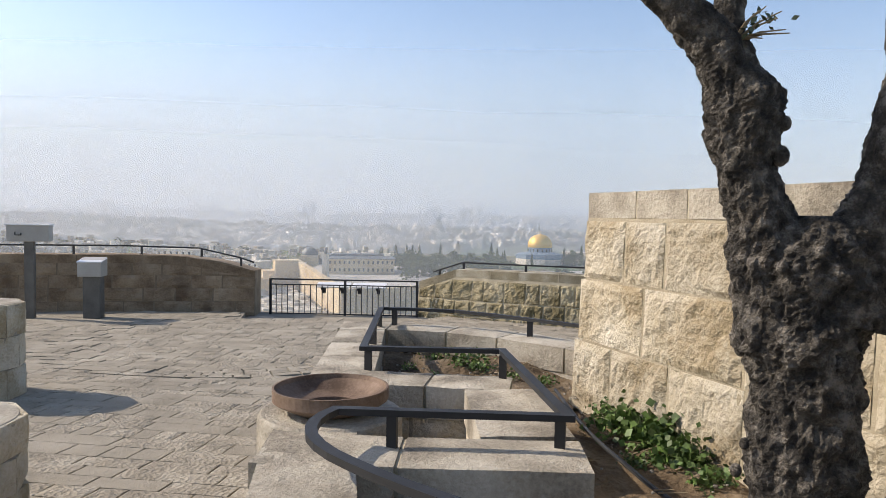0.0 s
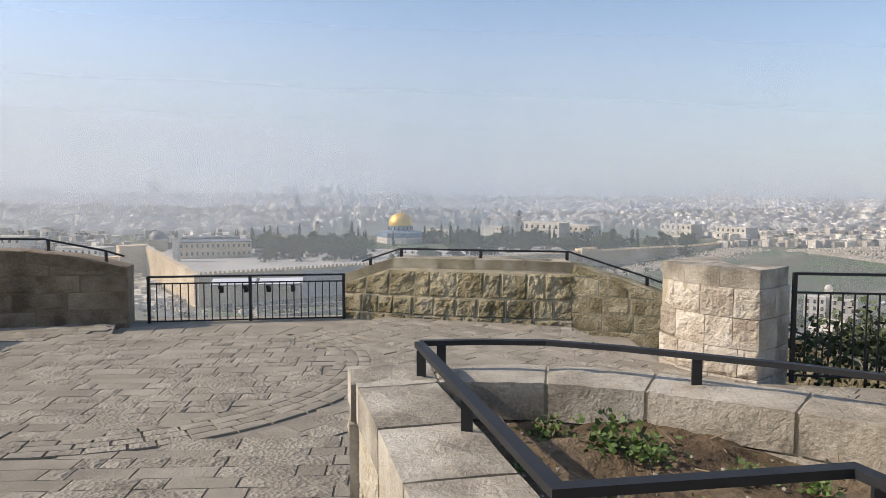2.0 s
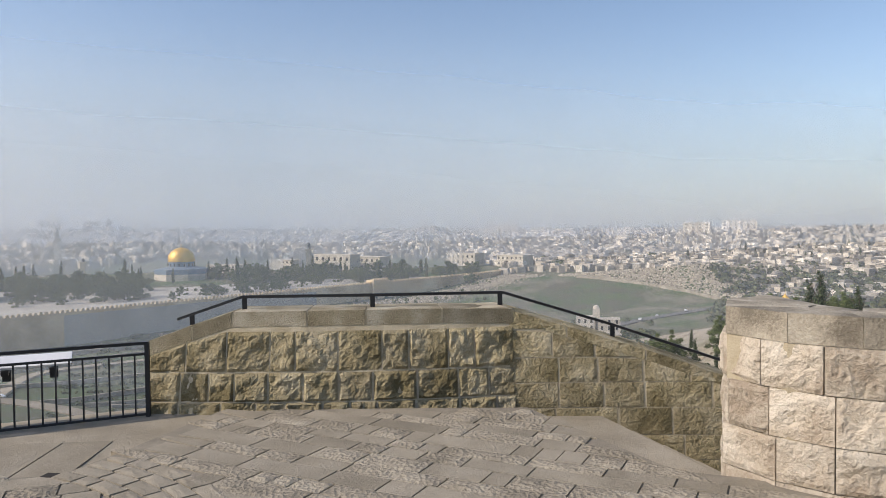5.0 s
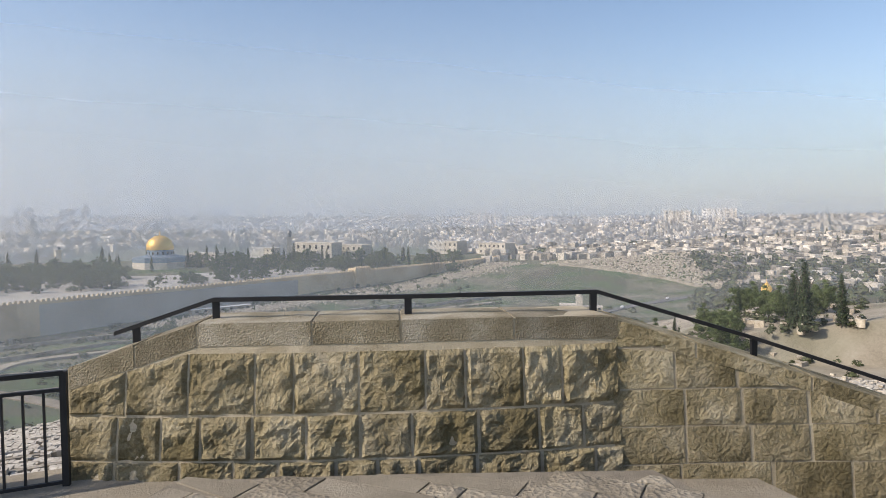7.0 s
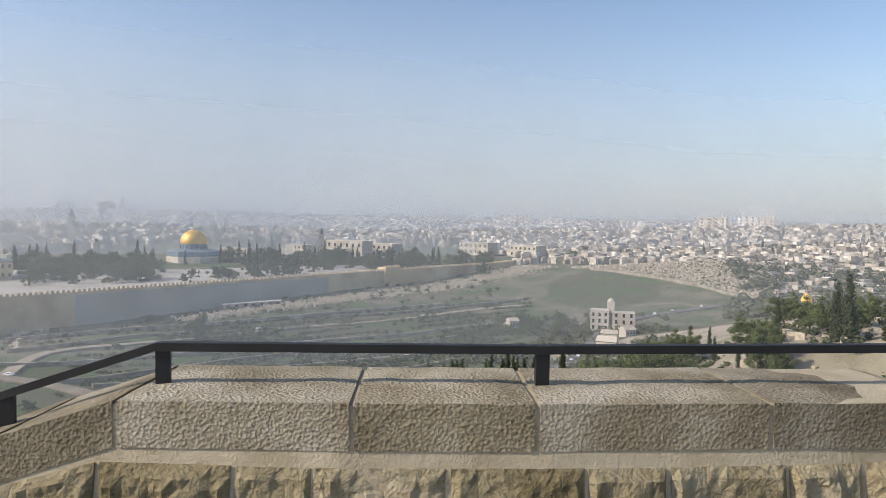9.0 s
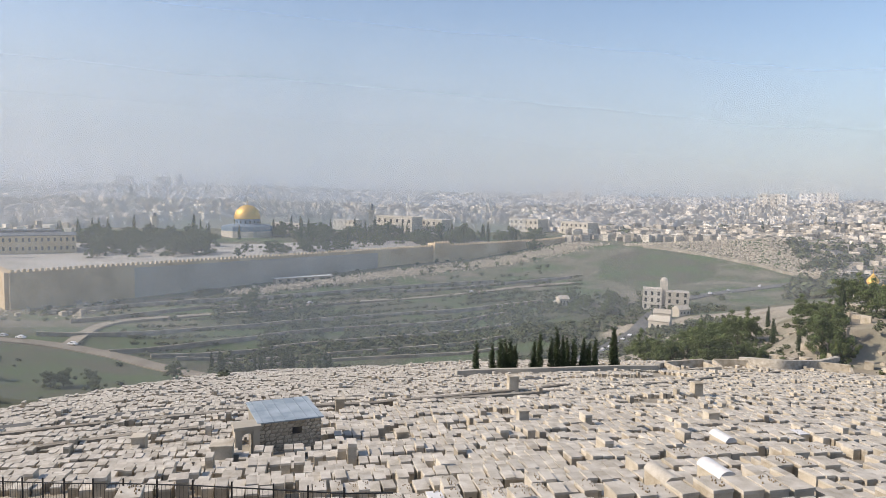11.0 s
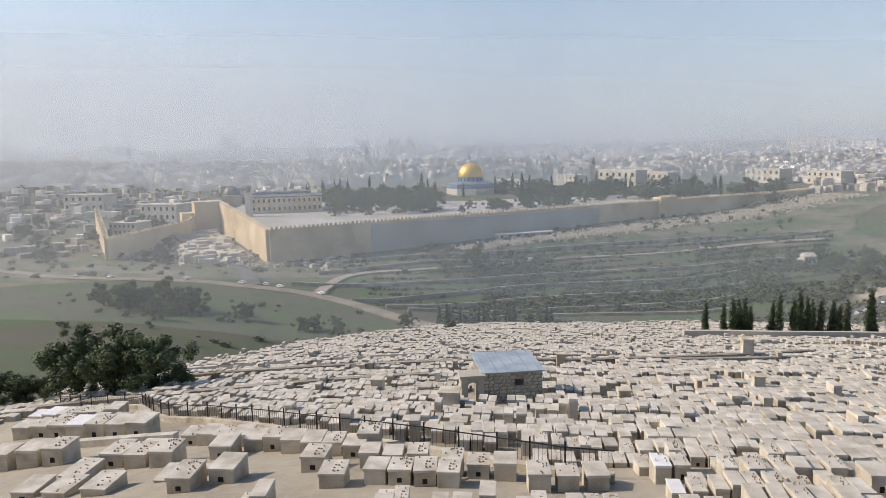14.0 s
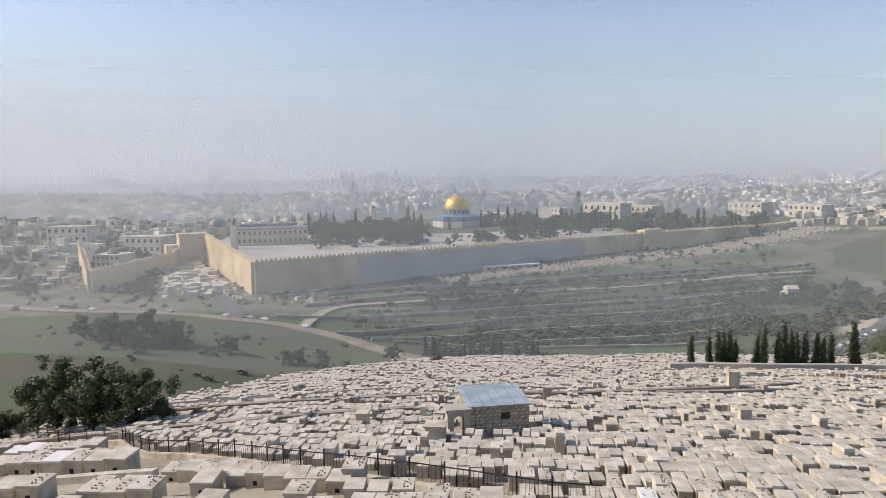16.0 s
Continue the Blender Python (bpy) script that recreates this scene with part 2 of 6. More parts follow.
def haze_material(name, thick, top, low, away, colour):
    """Sheet standing in for haze: scatters light both ways, thins out with height, denser on the left."""
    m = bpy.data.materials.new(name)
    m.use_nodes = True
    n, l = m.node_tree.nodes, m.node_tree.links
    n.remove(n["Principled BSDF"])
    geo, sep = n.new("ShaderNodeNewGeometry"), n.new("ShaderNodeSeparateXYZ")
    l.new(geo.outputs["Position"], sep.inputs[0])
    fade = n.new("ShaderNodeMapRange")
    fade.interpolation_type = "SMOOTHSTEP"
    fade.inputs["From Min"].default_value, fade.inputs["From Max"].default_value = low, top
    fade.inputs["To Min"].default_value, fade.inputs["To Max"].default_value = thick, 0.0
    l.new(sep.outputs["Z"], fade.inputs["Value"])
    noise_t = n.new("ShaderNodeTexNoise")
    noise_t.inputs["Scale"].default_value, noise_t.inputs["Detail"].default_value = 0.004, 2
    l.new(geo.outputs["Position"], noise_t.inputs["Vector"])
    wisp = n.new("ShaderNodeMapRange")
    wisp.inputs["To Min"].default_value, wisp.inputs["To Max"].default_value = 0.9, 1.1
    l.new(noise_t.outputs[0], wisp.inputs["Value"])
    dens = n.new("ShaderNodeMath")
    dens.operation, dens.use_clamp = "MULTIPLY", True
    # Denser on the left, where the sun's glow in the haze should look stronger.
    left_denser = n.new("ShaderNodeMapRange")
    left_denser.inputs["From Min"].default_value, left_denser.inputs["From Max"].default_value = -0.8 * away, 0.5 * away
    left_denser.inputs["To Min"].default_value, left_denser.inputs["To Max"].default_value = (1.1, 1.0) if away < 300 else (1.75, 0.9)
    l.new(sep.outputs["X"], left_denser.inputs["Value"])
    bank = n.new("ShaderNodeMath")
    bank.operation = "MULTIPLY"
    l.new(wisp.outputs[0], bank.inputs[0]), l.new(left_denser.outputs[0], bank.inputs[1])
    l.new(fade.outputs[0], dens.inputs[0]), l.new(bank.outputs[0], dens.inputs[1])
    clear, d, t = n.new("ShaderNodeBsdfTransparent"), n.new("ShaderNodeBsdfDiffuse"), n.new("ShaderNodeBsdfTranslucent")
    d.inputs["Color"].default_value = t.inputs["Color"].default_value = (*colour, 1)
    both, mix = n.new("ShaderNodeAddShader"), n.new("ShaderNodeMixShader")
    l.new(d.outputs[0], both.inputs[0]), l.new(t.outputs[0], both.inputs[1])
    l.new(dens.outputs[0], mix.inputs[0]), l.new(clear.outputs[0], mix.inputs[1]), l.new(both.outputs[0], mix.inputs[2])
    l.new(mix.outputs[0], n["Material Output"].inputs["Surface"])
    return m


# ---- building blocks ----
rng = random.Random(7)


def link_mesh(name, verts, faces, mat, parent=None, smooth=False, label=""):
    me = bpy.data.meshes.new(name)
    me.from_pydata([tuple(v) for v in verts], [], faces)
    me.materials.append(mat)
    if smooth:
        me.polygons.foreach_set("use_smooth", [True] * len(me.polygons))
    ob = new(name, me)
    ob.parent = parent
    if label:
        tagged(ob, label)
    return ob


def part(name, bm, mat, parent=None, label=""):
    me = bpy.data.meshes.new(name)
    bmesh.ops.recalc_face_normals(bm, faces=bm.faces)
    bm.to_mesh(me)
    bm.free()
    me.materials.append(mat)
    ob = new(name, me)
    ob.parent = parent
    if label:
        tagged(ob, label)
    return ob


def thing(name, place, label, category, group="", kind="", turn=0.0):
    ob = new(name)
    ob.matrix_world = pose(*place, 0, 0, turn)
    ob.empty_display_size = 0.2
    return tagged(ob, label, category, group, kind)


def add_box(bm, x, y, z, sx, sy, sz, turn=0.0, bevel=0.0):
    """A box of that size whose base centre is at x, y, z."""
    made = bmesh.ops.create_cube(bm, size=1)["verts"]
    bmesh.ops.transform(bm, matrix=Matrix.Translation((x, y, z + sz / 2)) @ Matrix.Rotation(radians(turn), 4, "Z") @ Matrix.Diagonal((sx, sy, sz, 1)), verts=made)
    if bevel:
        edges = list({e for v in made for e in v.link_edges})
        bmesh.ops.bevel(bm, geom=edges, offset=bevel, segments=2, affect="EDGES", profile=0.6)


def add_bar(bm, a, b, w, h, up=(0, 0, 1)):
    """A rectangular bar from a to b, w across and h high, centred on the line."""
    a, b = Vector(a), Vector(b)
    d = (b - a)
    side = d.cross(Vector(up))
    side = side.normalized() if side.length > 1e-6 else Vector((1, 0, 0))
    top = side.cross(d).normalized()
    vs = [bm.verts.new(p + side * (w / 2 * i) + top * (h / 2 * j)) for p in (a, b) for i, j in ((-1, -1), (1, -1), (1, 1), (-1, 1))]
    for f in ((0, 1, 2, 3), (7, 6, 5, 4), (0, 4, 5, 1), (1, 5, 6, 2), (2, 6, 7, 3), (3, 7, 4, 0)):
        bm.faces.new([vs[k] for k in f])


def add_path(bm, pts, w, h):
    """One continuous mitred rectangular bar along pts."""
    pts = [Vector(p) for p in pts]
    rings = []
    for i, p in enumerate(pts):
        d = (pts[min(i + 1, len(pts) - 1)] - pts[max(i - 1, 0)]).normalized()
        if 0 < i < len(pts) - 1:
            u, v = (p - pts[i - 1]).normalized(), (pts[i + 1] - p).normalized()
            d = (u + v).normalized()
            grow = 1 / max(0.45, d.dot(u))
        else:
            grow = 1
        side = d.cross(Vector((0, 0, 1))).normalized() * grow
        rings.append([bm.verts.new(p + side * (w / 2 * i2) + Vector((0, 0, h / 2 * j))) for i2, j in ((-1, -1), (1, -1), (1, 1), (-1, 1))])
    for a, b in zip(rings, rings[1:]):
        for k in range(4):
            bm.faces.new((a[k], a[(k + 1) % 4], b[(k + 1) % 4], b[k]))
    bm.faces.new(rings[0]), bm.faces.new(rings[-1][::-1])


def add_tube(bm, pts, radii, sides=8, rough=0.0, seed=0):
    """A tapered tube along pts; rough: lumpiness."""
    pts = [Vector(p) for p in pts]
    rings = []
    for i, (p, r) in enumerate(zip(pts, radii)):
        d = (pts[min(i + 1, len(pts) - 1)] - pts[max(i - 1, 0)]).normalized()
        a = d.cross(Vector((0.31, 0.95, 0.02))).normalized()
        b = d.cross(a)
        ring = []
        for k in range(sides):
            w = 2 * math.pi * k / sides
            q = p + (a * math.cos(w) + b * math.sin(w)) * r
            if rough:
                q = p + (q - p) * (1 + rough * (0.8 * noise.noise(q * 5 + Vector((seed, 0, 0))) + 0.5 * noise.noise(q * 14) + 0.5 * noise.noise(Vector((q.x * 34, q.y * 34, q.z * 16))) + 0.4 * noise.noise(q * 66)))
            ring.append(bm.verts.new(q))
        rings.append(ring)
    for a, b in zip(rings, rings[1:]):
        for k in range(sides):
            bm.faces.new((a[k], a[(k + 1) % sides], b[(k + 1) % sides], b[k]))
    bm.faces.new(rings[0][::-1]), bm.faces.new(rings[-1])


def block(c, out, deep, bulge, seed, nx=5, nz=4, joint=0.005, edge=0.25):
    """One hewn stone: c holds the four corners of its face, out the way it faces. Returns vertices and faces; the face swells by bulge."""
    c = [Vector(p) for p in c]
    mid = (c[0] + c[1] + c[2] + c[3]) / 4
    c = [p + (mid - p).normalized() * joint * 1.4 for p in c]
    out = Vector(out).normalized()
    verts, faces = [], []
    off = Vector((seed * 1.37, seed * 0.71, seed * 2.11))
    for j in range(nz + 1):
        for i in range(nx + 1):
            u, v = i / nx, j / nz
            p = c[0] * (1 - u) * (1 - v) + c[1] * u * (1 - v) + c[2] * u * v + c[3] * (1 - u) * v
            rim = min(min(u, 1 - u) * nx, min(v, 1 - v) * nz, 1.0)
            push = bulge * rim * (0.6 + 0.95 * noise.noise(p * 7 + off) + 0.55 * noise.noise(p * 16 + off) + 0.3 * noise.noise(p * 38 + off))
            verts.append(p + out * (push + (0.0 if rim > 0 else edge * bulge * (noise.noise(p * 9 + off)))))
    n = len(verts)
    w = nx + 1
    for j in range(nz):
        for i in range(nx):
            k = j * w + i
            faces.append((k, k + 1, k + 1 + w, k + w))
    verts += [p - out * deep for p in c]
    loops = ([i for i in range(w)], [j * w + nx for j in range(nz + 1)], [nz * w + nx - i for i in range(w)], [(nz - j) * w for j in range(nz + 1)])
    ends = ((n, n + 1), (n + 1, n + 2), (n + 2, n + 3), (n + 3, n))
    for loop, (a, b) in zip(loops, ends):
        faces.append(tuple(loop[::-1]) + (a, b))
    return verts, faces


def lerp_line(pts, s):
    """The point at length s along a polyline, and its direction."""
    for a, b in zip(pts, pts[1:]):
        a, b = Vector(a), Vector(b)
        d = (b - a).length
        if s <= d or b == Vector(pts[-1]):
            return a + (b - a) * (s / d), (b - a) / d
        s -= d


def line_length(pts):
    return sum((Vector(b) - Vector(a)).length for a, b in zip(pts, pts[1:]))


def face_stones(parent, line, base, top, courses, mat, bulge, lengths, lean=0.0, deep=0.16, seed=1, nx=5, nz=4, name="stone", endlean=0.0, joint=0.010):
    """Rock-faced courses along a plan line whose right-hand side is the outside; base and top are heights by length along it."""
    r = random.Random(seed)
    total = line_length(line)
    z0 = 0.0
    for k, h in enumerate(courses):
        s = endlean * (z0 + h / 2)
        while s < total - 0.02:
            step = r.uniform(*lengths)
            if total - s - step < lengths[0] * 0.6:
                step = total - s
            e = s + step
            p, d = lerp_line(line, s)
            q, _ = lerp_line(line, min(e, total - 1e-4))
            d = (q - p).normalized()
            out = Vector((d.y, -d.x, 0))
            lows = [base(x) + z0 for x in (s, e)]
            highs = [min(base(x) + z0 + h, top(x)) for x in (s, e)]
            if max(highs[0] - lows[0], highs[1] - lows[1]) > 0.05 and min(highs[0] - lows[0], highs[1] - lows[1]) > -0.25:
                highs = [max(b, a + 0.02) for a, b in zip(lows, highs)]
                back = lambda z, x: -out * lean * (z - base(x))
                c = [Vector((p.x, p.y, lows[0])) + back(lows[0], s), Vector((q.x, q.y, lows[1])) + back(lows[1], e), Vector((q.x, q.y, highs[1])) + back(highs[1], e), Vector((p.x, p.y, highs[0])) + back(highs[0], s)]
                seed += 1
                v, f = block(c, out, deep, bulge * r.uniform(0.6, 1.25), seed, nx, nz, joint)
                link_mesh(name, v, f, mat, parent)
            s = e
        z0 += h


def coping(parent, line, top, width, thick, mat, lengths, seed=1, over=0.02, bulge=0.008, name="coping_stone", cuts=()):
    """Capping stones along a line (its right-hand side is the outside); top gives the height of the upper face by length."""
    r = random.Random(seed)
    total, s = line_length(line), 0.0
    cuts = list(cuts)
    while s < total - 0.02:
        step = cuts.pop(0) - s if cuts else r.uniform(*lengths)
        if total - s - step < lengths[0] * 0.6:
            step = total - s
        e = min(s + step, total - 1e-4)
        (p, d0), (q, d1) = lerp_line(line, s + 1e-4), lerp_line(line, e)
        o0, o1 = Vector((d0.y, -d0.x, 0)), Vector((d1.y, -d1.x, 0))
        z0, z1 = top(s), top(e)
        j = (q - p).normalized() * 0.005
        lo = [p + j + o0 * over, q - j + o1 * over, q - j - o1 * (width - over), p + j - o0 * (width - over)]
        zs = [z0, z1, z1, z0]
        c = [Vector((a.x, a.y, z)) for a, z in zip(lo, zs)]
        seed += 1
        v, f = block(c, (0, 0, 1), thick, bulge, seed, 6, 4, joint=0.004, edge=0.5)
        link_mesh(name, v, f, mat, parent)
        s += step


def core(name, line, low, top, width, mat, parent, inset=0.012, lean=0.0, base=None):
    """The solid heart of a wall behind its stones."""
    n = 40
    total = line_length(line)
    bm = bmesh.new()
    rows = []
    for i in range(n + 1):
        s = total * i / n
        p, d = lerp_line(line, min(max(s, 1e-4), total - 1e-4))
        o = Vector((d.y, -d.x, 0))
        shift = lean * (top(s) - base(s)) if base else 0.0
        under = lean * (base(s) - low(s)) if base else 0.0
        a, b = p - o * inset, p - o * (width + shift - inset)
        rows.append([bm.verts.new((a.x + o.x * under, a.y + o.y * under, low(s))), bm.verts.new((b.x, b.y, low(s))), bm.verts.new((b.x, b.y, top(s) - 0.012)), bm.verts.new((a.x - o.x * shift, a.y - o.y * shift, top(s) - 0.012))])
    for a, b in zip(rows, rows[1:]):
        for k in range(4):
            bm.faces.new((a[k], a[(k + 1) % 4], b[(k + 1) % 4], b[k]))
    bm.faces.new(rows[0]), bm.faces.new(rows[-1][::-1])
    return part(name, bm, mat, parent)


def v3(pts, z=0.0):
    return [Vector((p[0], p[1], p[2] if len(p) > 2 else z)) for p in pts]


# ---- the lie of the land: height over bearing and distance from the lookout ----
LOOK_X, LOOK_Y = 0.6, 16.0
SLOPE = ((0, -4.2), (4, -5.6), (12, -7.2), (20, -9.3), (27, -10.9), (47, -15.7), (80, -22.9), (110, -29.2), (145, -36.0), (175, -41.5))
BEYOND = {
    -75: ((95, -30), (150, -40), (380, -52), (700, -40), (1200, -12), (1900, 6), (4800, 8)),
    -50: ((95, -32), (150, -43), (370, -56), (500, -57), (750, -42), (1200, -10), (1900, 8), (4800, 9)),
    -38: ((105, -36), (170, -50), (372, -59), (420, -63), (620, -53), (900, -33), (1300, -10), (1900, 10), (4800, 12)),
    -26: ((135, -44), (210, -62), (395, -65), (430, -65), (700, -45), (1000, -26), (1400, -6), (1900, 9), (4800, 12)),
    -10: ((165, -50), (300, -75.5), (330, -77), (430, -66), (500, -61), (640, -45), (1000, -27), (1400, -7), (1900, 8), (4800, 11)),
    7: ((185, -54), (290, -72), (330, -74), (480, -62), (642, -54), (700, -45), (1000, -30), (1400, -12), (1900, 0), (4800, 4)),
    19: ((190, -50), (250, -58), (330, -65), (400, -62), (520, -60.5), (640, -45), (800, -40), (1100, -26), (1500, -10), (4800, 0)),
    30: ((195, -42), (250, -45), (330, -46), (420, -58), (545, -54), (650, -33), (710, -41), (850, -38), (1200, -22), (1500, -10), (4800, 0)),
    35: ((195, -31), (250, -32), (330, -40), (450, -53), (560, -52), (650, -46), (850, -38), (1200, -22), (1500, -10), (4800, 0)),
    50: ((190, -22), (250, -23), (330, -32), (450, -48), (640, -43), (900, -30), (1200, -18), (1500, -8), (4800, 0)),
}
CREST = ((-75, 78), (-50, 78), (-38, 88), (-26, 118), (-13, 150), (7, 165), (19, 170), (28, 172), (50, 170))


def ramp(table, v):
    if v <= table[0][0]:
        return table[0][1]
    for (a, za), (b, zb) in zip(table, table[1:]):
        if v <= b:
            return za + (zb - za) * (v - a) / (b - a)
    return table[-1][1]


def land(x, y):
    dx, dy = x - LOOK_X, y - LOOK_Y
    r, az = math.hypot(dx, dy), math.degrees(math.atan2(dx, dy))
    if abs(az) > 75:
        back = min(1.0, (abs(az) - 75) / 25)
        edge = land_front(75 if az > 0 else -75, r)
        return edge * (1 - back) + (-1.2 + 0.004 * r) * back
    return land_front(az, r)


def land_front(az, r):
    az = max(-75, min(50, az))
    near = ramp(SLOPE, r) * (1 - 0.0035 * max(0, az))
    crest = ramp(CREST, az)
    if r <= crest:
        return near
    keys = sorted(BEYOND)
    hi = next(k for k in keys if k >= az)
    lo = max([k for k in keys if k <= az])
    w = 0 if hi == lo else (az - lo) / (hi - lo)
    far = ramp(BEYOND[lo], r) * (1 - w) + ramp(BEYOND[hi], r) * w
    blend = min(1.0, (r - crest) / 25)
    blend = blend * blend * (3 - 2 * blend)
    return min(near, near * (1 - blend) + far * blend) if r < crest + 25 else far

# ---- ground ----
def build_ground():
    bearings = [-180 + 4 * k for k in range(26)] + [-76 + 0.8 * k for k in range(165)] + [56 + 4 * k for k in range(31)]
    dist = [1.5, 4, 8, 12]
    while dist[-1] < 4700:
        dist.append(dist[-1] * 1.035 + 0.4)
    verts, faces, grass = [], [], []
    for b in bearings:
        for r in dist:
            x, y = LOOK_X + r * math.sin(radians(b)), LOOK_Y + r * math.cos(radians(b))
            rough = min(r, 400) * 0.002
            z = land(x, y) + rough * noise.noise(Vector((x, y, 0)) * 0.03) if r > 40 else land(x, y)
            verts.append((x, y, z))
            crest = ramp(CREST, b)
            g = 0.0 if r < crest + 6 else 1.0
            if r > 330:
                g = 1.0 if r < 500 else 0.86
            if b < -8 and crest + 6 < r < 372:
                g = 1.15
            if b < -14 and 372 <= r < 640:
                g = 0.8
            if b > 18 and r < 360:
                g = min(g, 0.5)
            if 12 < b < 36 and 420 < r < 680:
                g = 0.84
            if r < 640 - (b - 21) * 8.2:
                g = max(g, 1.9 - 1.0 * (((b - 22.0) / 4.3) ** 2 + ((r - 565) / 66) ** 2))
            grass.append(g)
    n, m = len(bearings), len(dist)
    for i in range(n):
        k = (i + 1) % n
        for j in range(m - 1):
            faces.append((i * m + j, k * m + j, k * m + j + 1, i * m + j + 1))
    faces.append(tuple(i * m for i in range(n))[::-1])
    ob = link_mesh("ground", verts, faces, GROUND, smooth=True)
    at = ob.data.attributes.new("grass", "FLOAT", "POINT")
    at.data.foreach_set("value", grass)
    return tagged(ob, "pale earth and green grass hillside falling into a valley", "ground", kind="structure")


build_ground()


# ---- the plaza ----
def floor_z(x, y):
    return 0.045 * max(0.0, 10.0 - y)


PLAZA = [(-0.7, 16.0), (0.8, 15.78), (2.27, 15.5), (2.78, 13.55), (3.2, 13.3), (4.0, 12.5), (9.5, 12.3), (9.5, -8), (-14, -8), (-14, 10.3), (-8.3, 13.2), (-6.2, 14.3), (-4.6, 14.9), (-4.2, 14.15), (-2.6, 14.45), (-1.62, 14.35), (-1.3, 14.85)]


def inside(poly, x, y):
    hit = False
    for (ax, ay), (bx, by) in zip(poly, poly[1:] + poly[:1]):
        if (ay > y) != (by > y) and x < (bx - ax) * (y - ay) / (by - ay) + ax:
            hit = not hit
    return hit


def build_plaza():
    bm = bmesh.new()
    rim_top = [bm.verts.new((x, y, floor_z(x, y) - 0.011)) for x, y in PLAZA]
    rim_low = [bm.verts.new((x, y, -7)) for x, y in PLAZA]
    for i in range(len(PLAZA)):
        k = (i + 1) % len(PLAZA)
        bm.faces.new((rim_low[i], rim_low[k], rim_top[k], rim_top[i]))
    top = bm.faces.new(rim_top)
    bmesh.ops.triangulate(bm, faces=[top])
    bmesh.ops.bisect_plane(bm, geom=list(bm.verts) + list(bm.edges) + list(bm.faces), plane_co=(0, 10, 0), plane_no=(0, 1, 0))
    for v in bm.verts:
        if v.co.z > -3:
            v.co.z = floor_z(v.co.x, v.co.y) - 0.011
    ob = part("floor", bm, MORTAR)
    tagged(ob, "grey stone-paved terrace with mortar joints", "floor", kind="structure")
    # lower strip at the fence
    bm = bmesh.new()
    low = [(-4.6, 14.9), (-4.2, 14.15), (-2.6, 14.45), (-1.62, 14.35), (-1.3, 14.85), (-0.7, 16.0), (-0.8, 16.6), (-1.5, 16.75), (-4.8, 15.9)]
    t = [bm.verts.new((x, y, -0.116)) for x, y in low]
    b = [bm.verts.new((x, y, -6)) for x, y in low]
    for i in range(len(low)):
        k = (i + 1) % len(low)
        bm.faces.new((b[i], b[k], t[k], t[i]))
    bm.faces.new(t)
    tagged(part("landing", bm, PAVE), "lower stone ledge below the railing", "ledge", kind="structure")
    return ob


FLOOR = build_plaza()


def near_wall(name, line, base, top, courses, mat, bulge, lengths, lean, label, cap=0.17, width=0.6, cap_len=(0.75, 1.2), low=-1.5, seed=3, cap_mat=None, nx=5, nz=4, cuts=(), endlean=0.0, joint_mat=None):
    """A rock-faced parapet with its capping stones."""
    w = tagged(new(name), label, "wall", kind="structure")
    line = v3(line)
    cut = lambda s: top(s) - cap
    face_stones(w, line, base, cut, courses, mat, bulge, lengths, lean, seed=seed, nx=nx, nz=nz, endlean=endlean)
    rise = sum(courses)
    back, along = [], 0.0
    for i, p in enumerate(line):
        d = (line[min(i + 1, len(line) - 1)] - line[max(i - 1, 0)]).normalized()
        o = Vector((d.y, -d.x, 0))
        along += (p - line[i - 1]).length if i else 0.0
        back.append(p - o * lean * min(rise, cut(along) - base(along)))
    if endlean:
        step_in = (line[1] - line[0]).normalized() * endlean * rise
        line, back = [line[0] + step_in] + line[1:], [back[0] + step_in] + back[1:]
    core("wall_core", line, lambda s: low, lambda s: cut(s) + 0.014, width, joint_mat or POINTING, w, 0.003, lean, base)
    core("mortar_bed", back, cut, lambda s: top(s) + 0.004, width - 0.02, joint_mat or POINTING, w, 0.004)
    coping(w, back, top, width, cap, cap_mat or mat, cap_len, seed=seed + 50, cuts=cuts, over=0.004)
    return w


CENTRE_LINE = [(-1.5, 16.5), (-1.05, 16.36), (-0.6, 16.26), (0.1, 16.12), (0.8, 16.03), (1.6, 15.97), (2.3, 15.95)]
near_wall("wall_centre", CENTRE_LINE, lambda s: -0.2, lambda s: ramp(((0, 0.62), (0.91, 0.92), (3.73, 0.92), (3.86, 0.885)), s), (0.2, 0.3, 0.42, 0.36), OCHRE, 0.034, (0.26, 0.46), 0.13, "low weathered ochre limestone parapet with rock-faced courses", cap=0.155, width=0.56, low=-5, seed=11, cap_mat=CAPSTONE, nx=15, nz=12, cuts=(0.47, 0.89, 1.665, 2.265, 3.055, 3.73))

# the parapet's descending arm beside the stairs, of flatter stones
ARM_LINE = [(2.2, 15.83), (3.38, 15.65), (4.57, 15.37), (6.46, 14.77), (8.95, 13.87)]
near_wall("wall_stair_arm", ARM_LINE, lambda s: -1.2, lambda s: ramp(((0, 0.885), (1.1, 0.57), (2.4, 0.14), (4.4, -0.5), (7.1, -1.4)), s), (0.26, 0.27, 0.25, 0.28, 0.26, 0.26, 0.3, 0.3), OCHRE, 0.010, (0.38, 0.75), 0.13, "sloping ochre limestone parapet of flat coursed stones beside stairs", cap=0.11, width=0.56, low=-5, seed=17, cap_mat=OCHRE, nx=9, nz=6, cap_len=(0.6, 0.9))

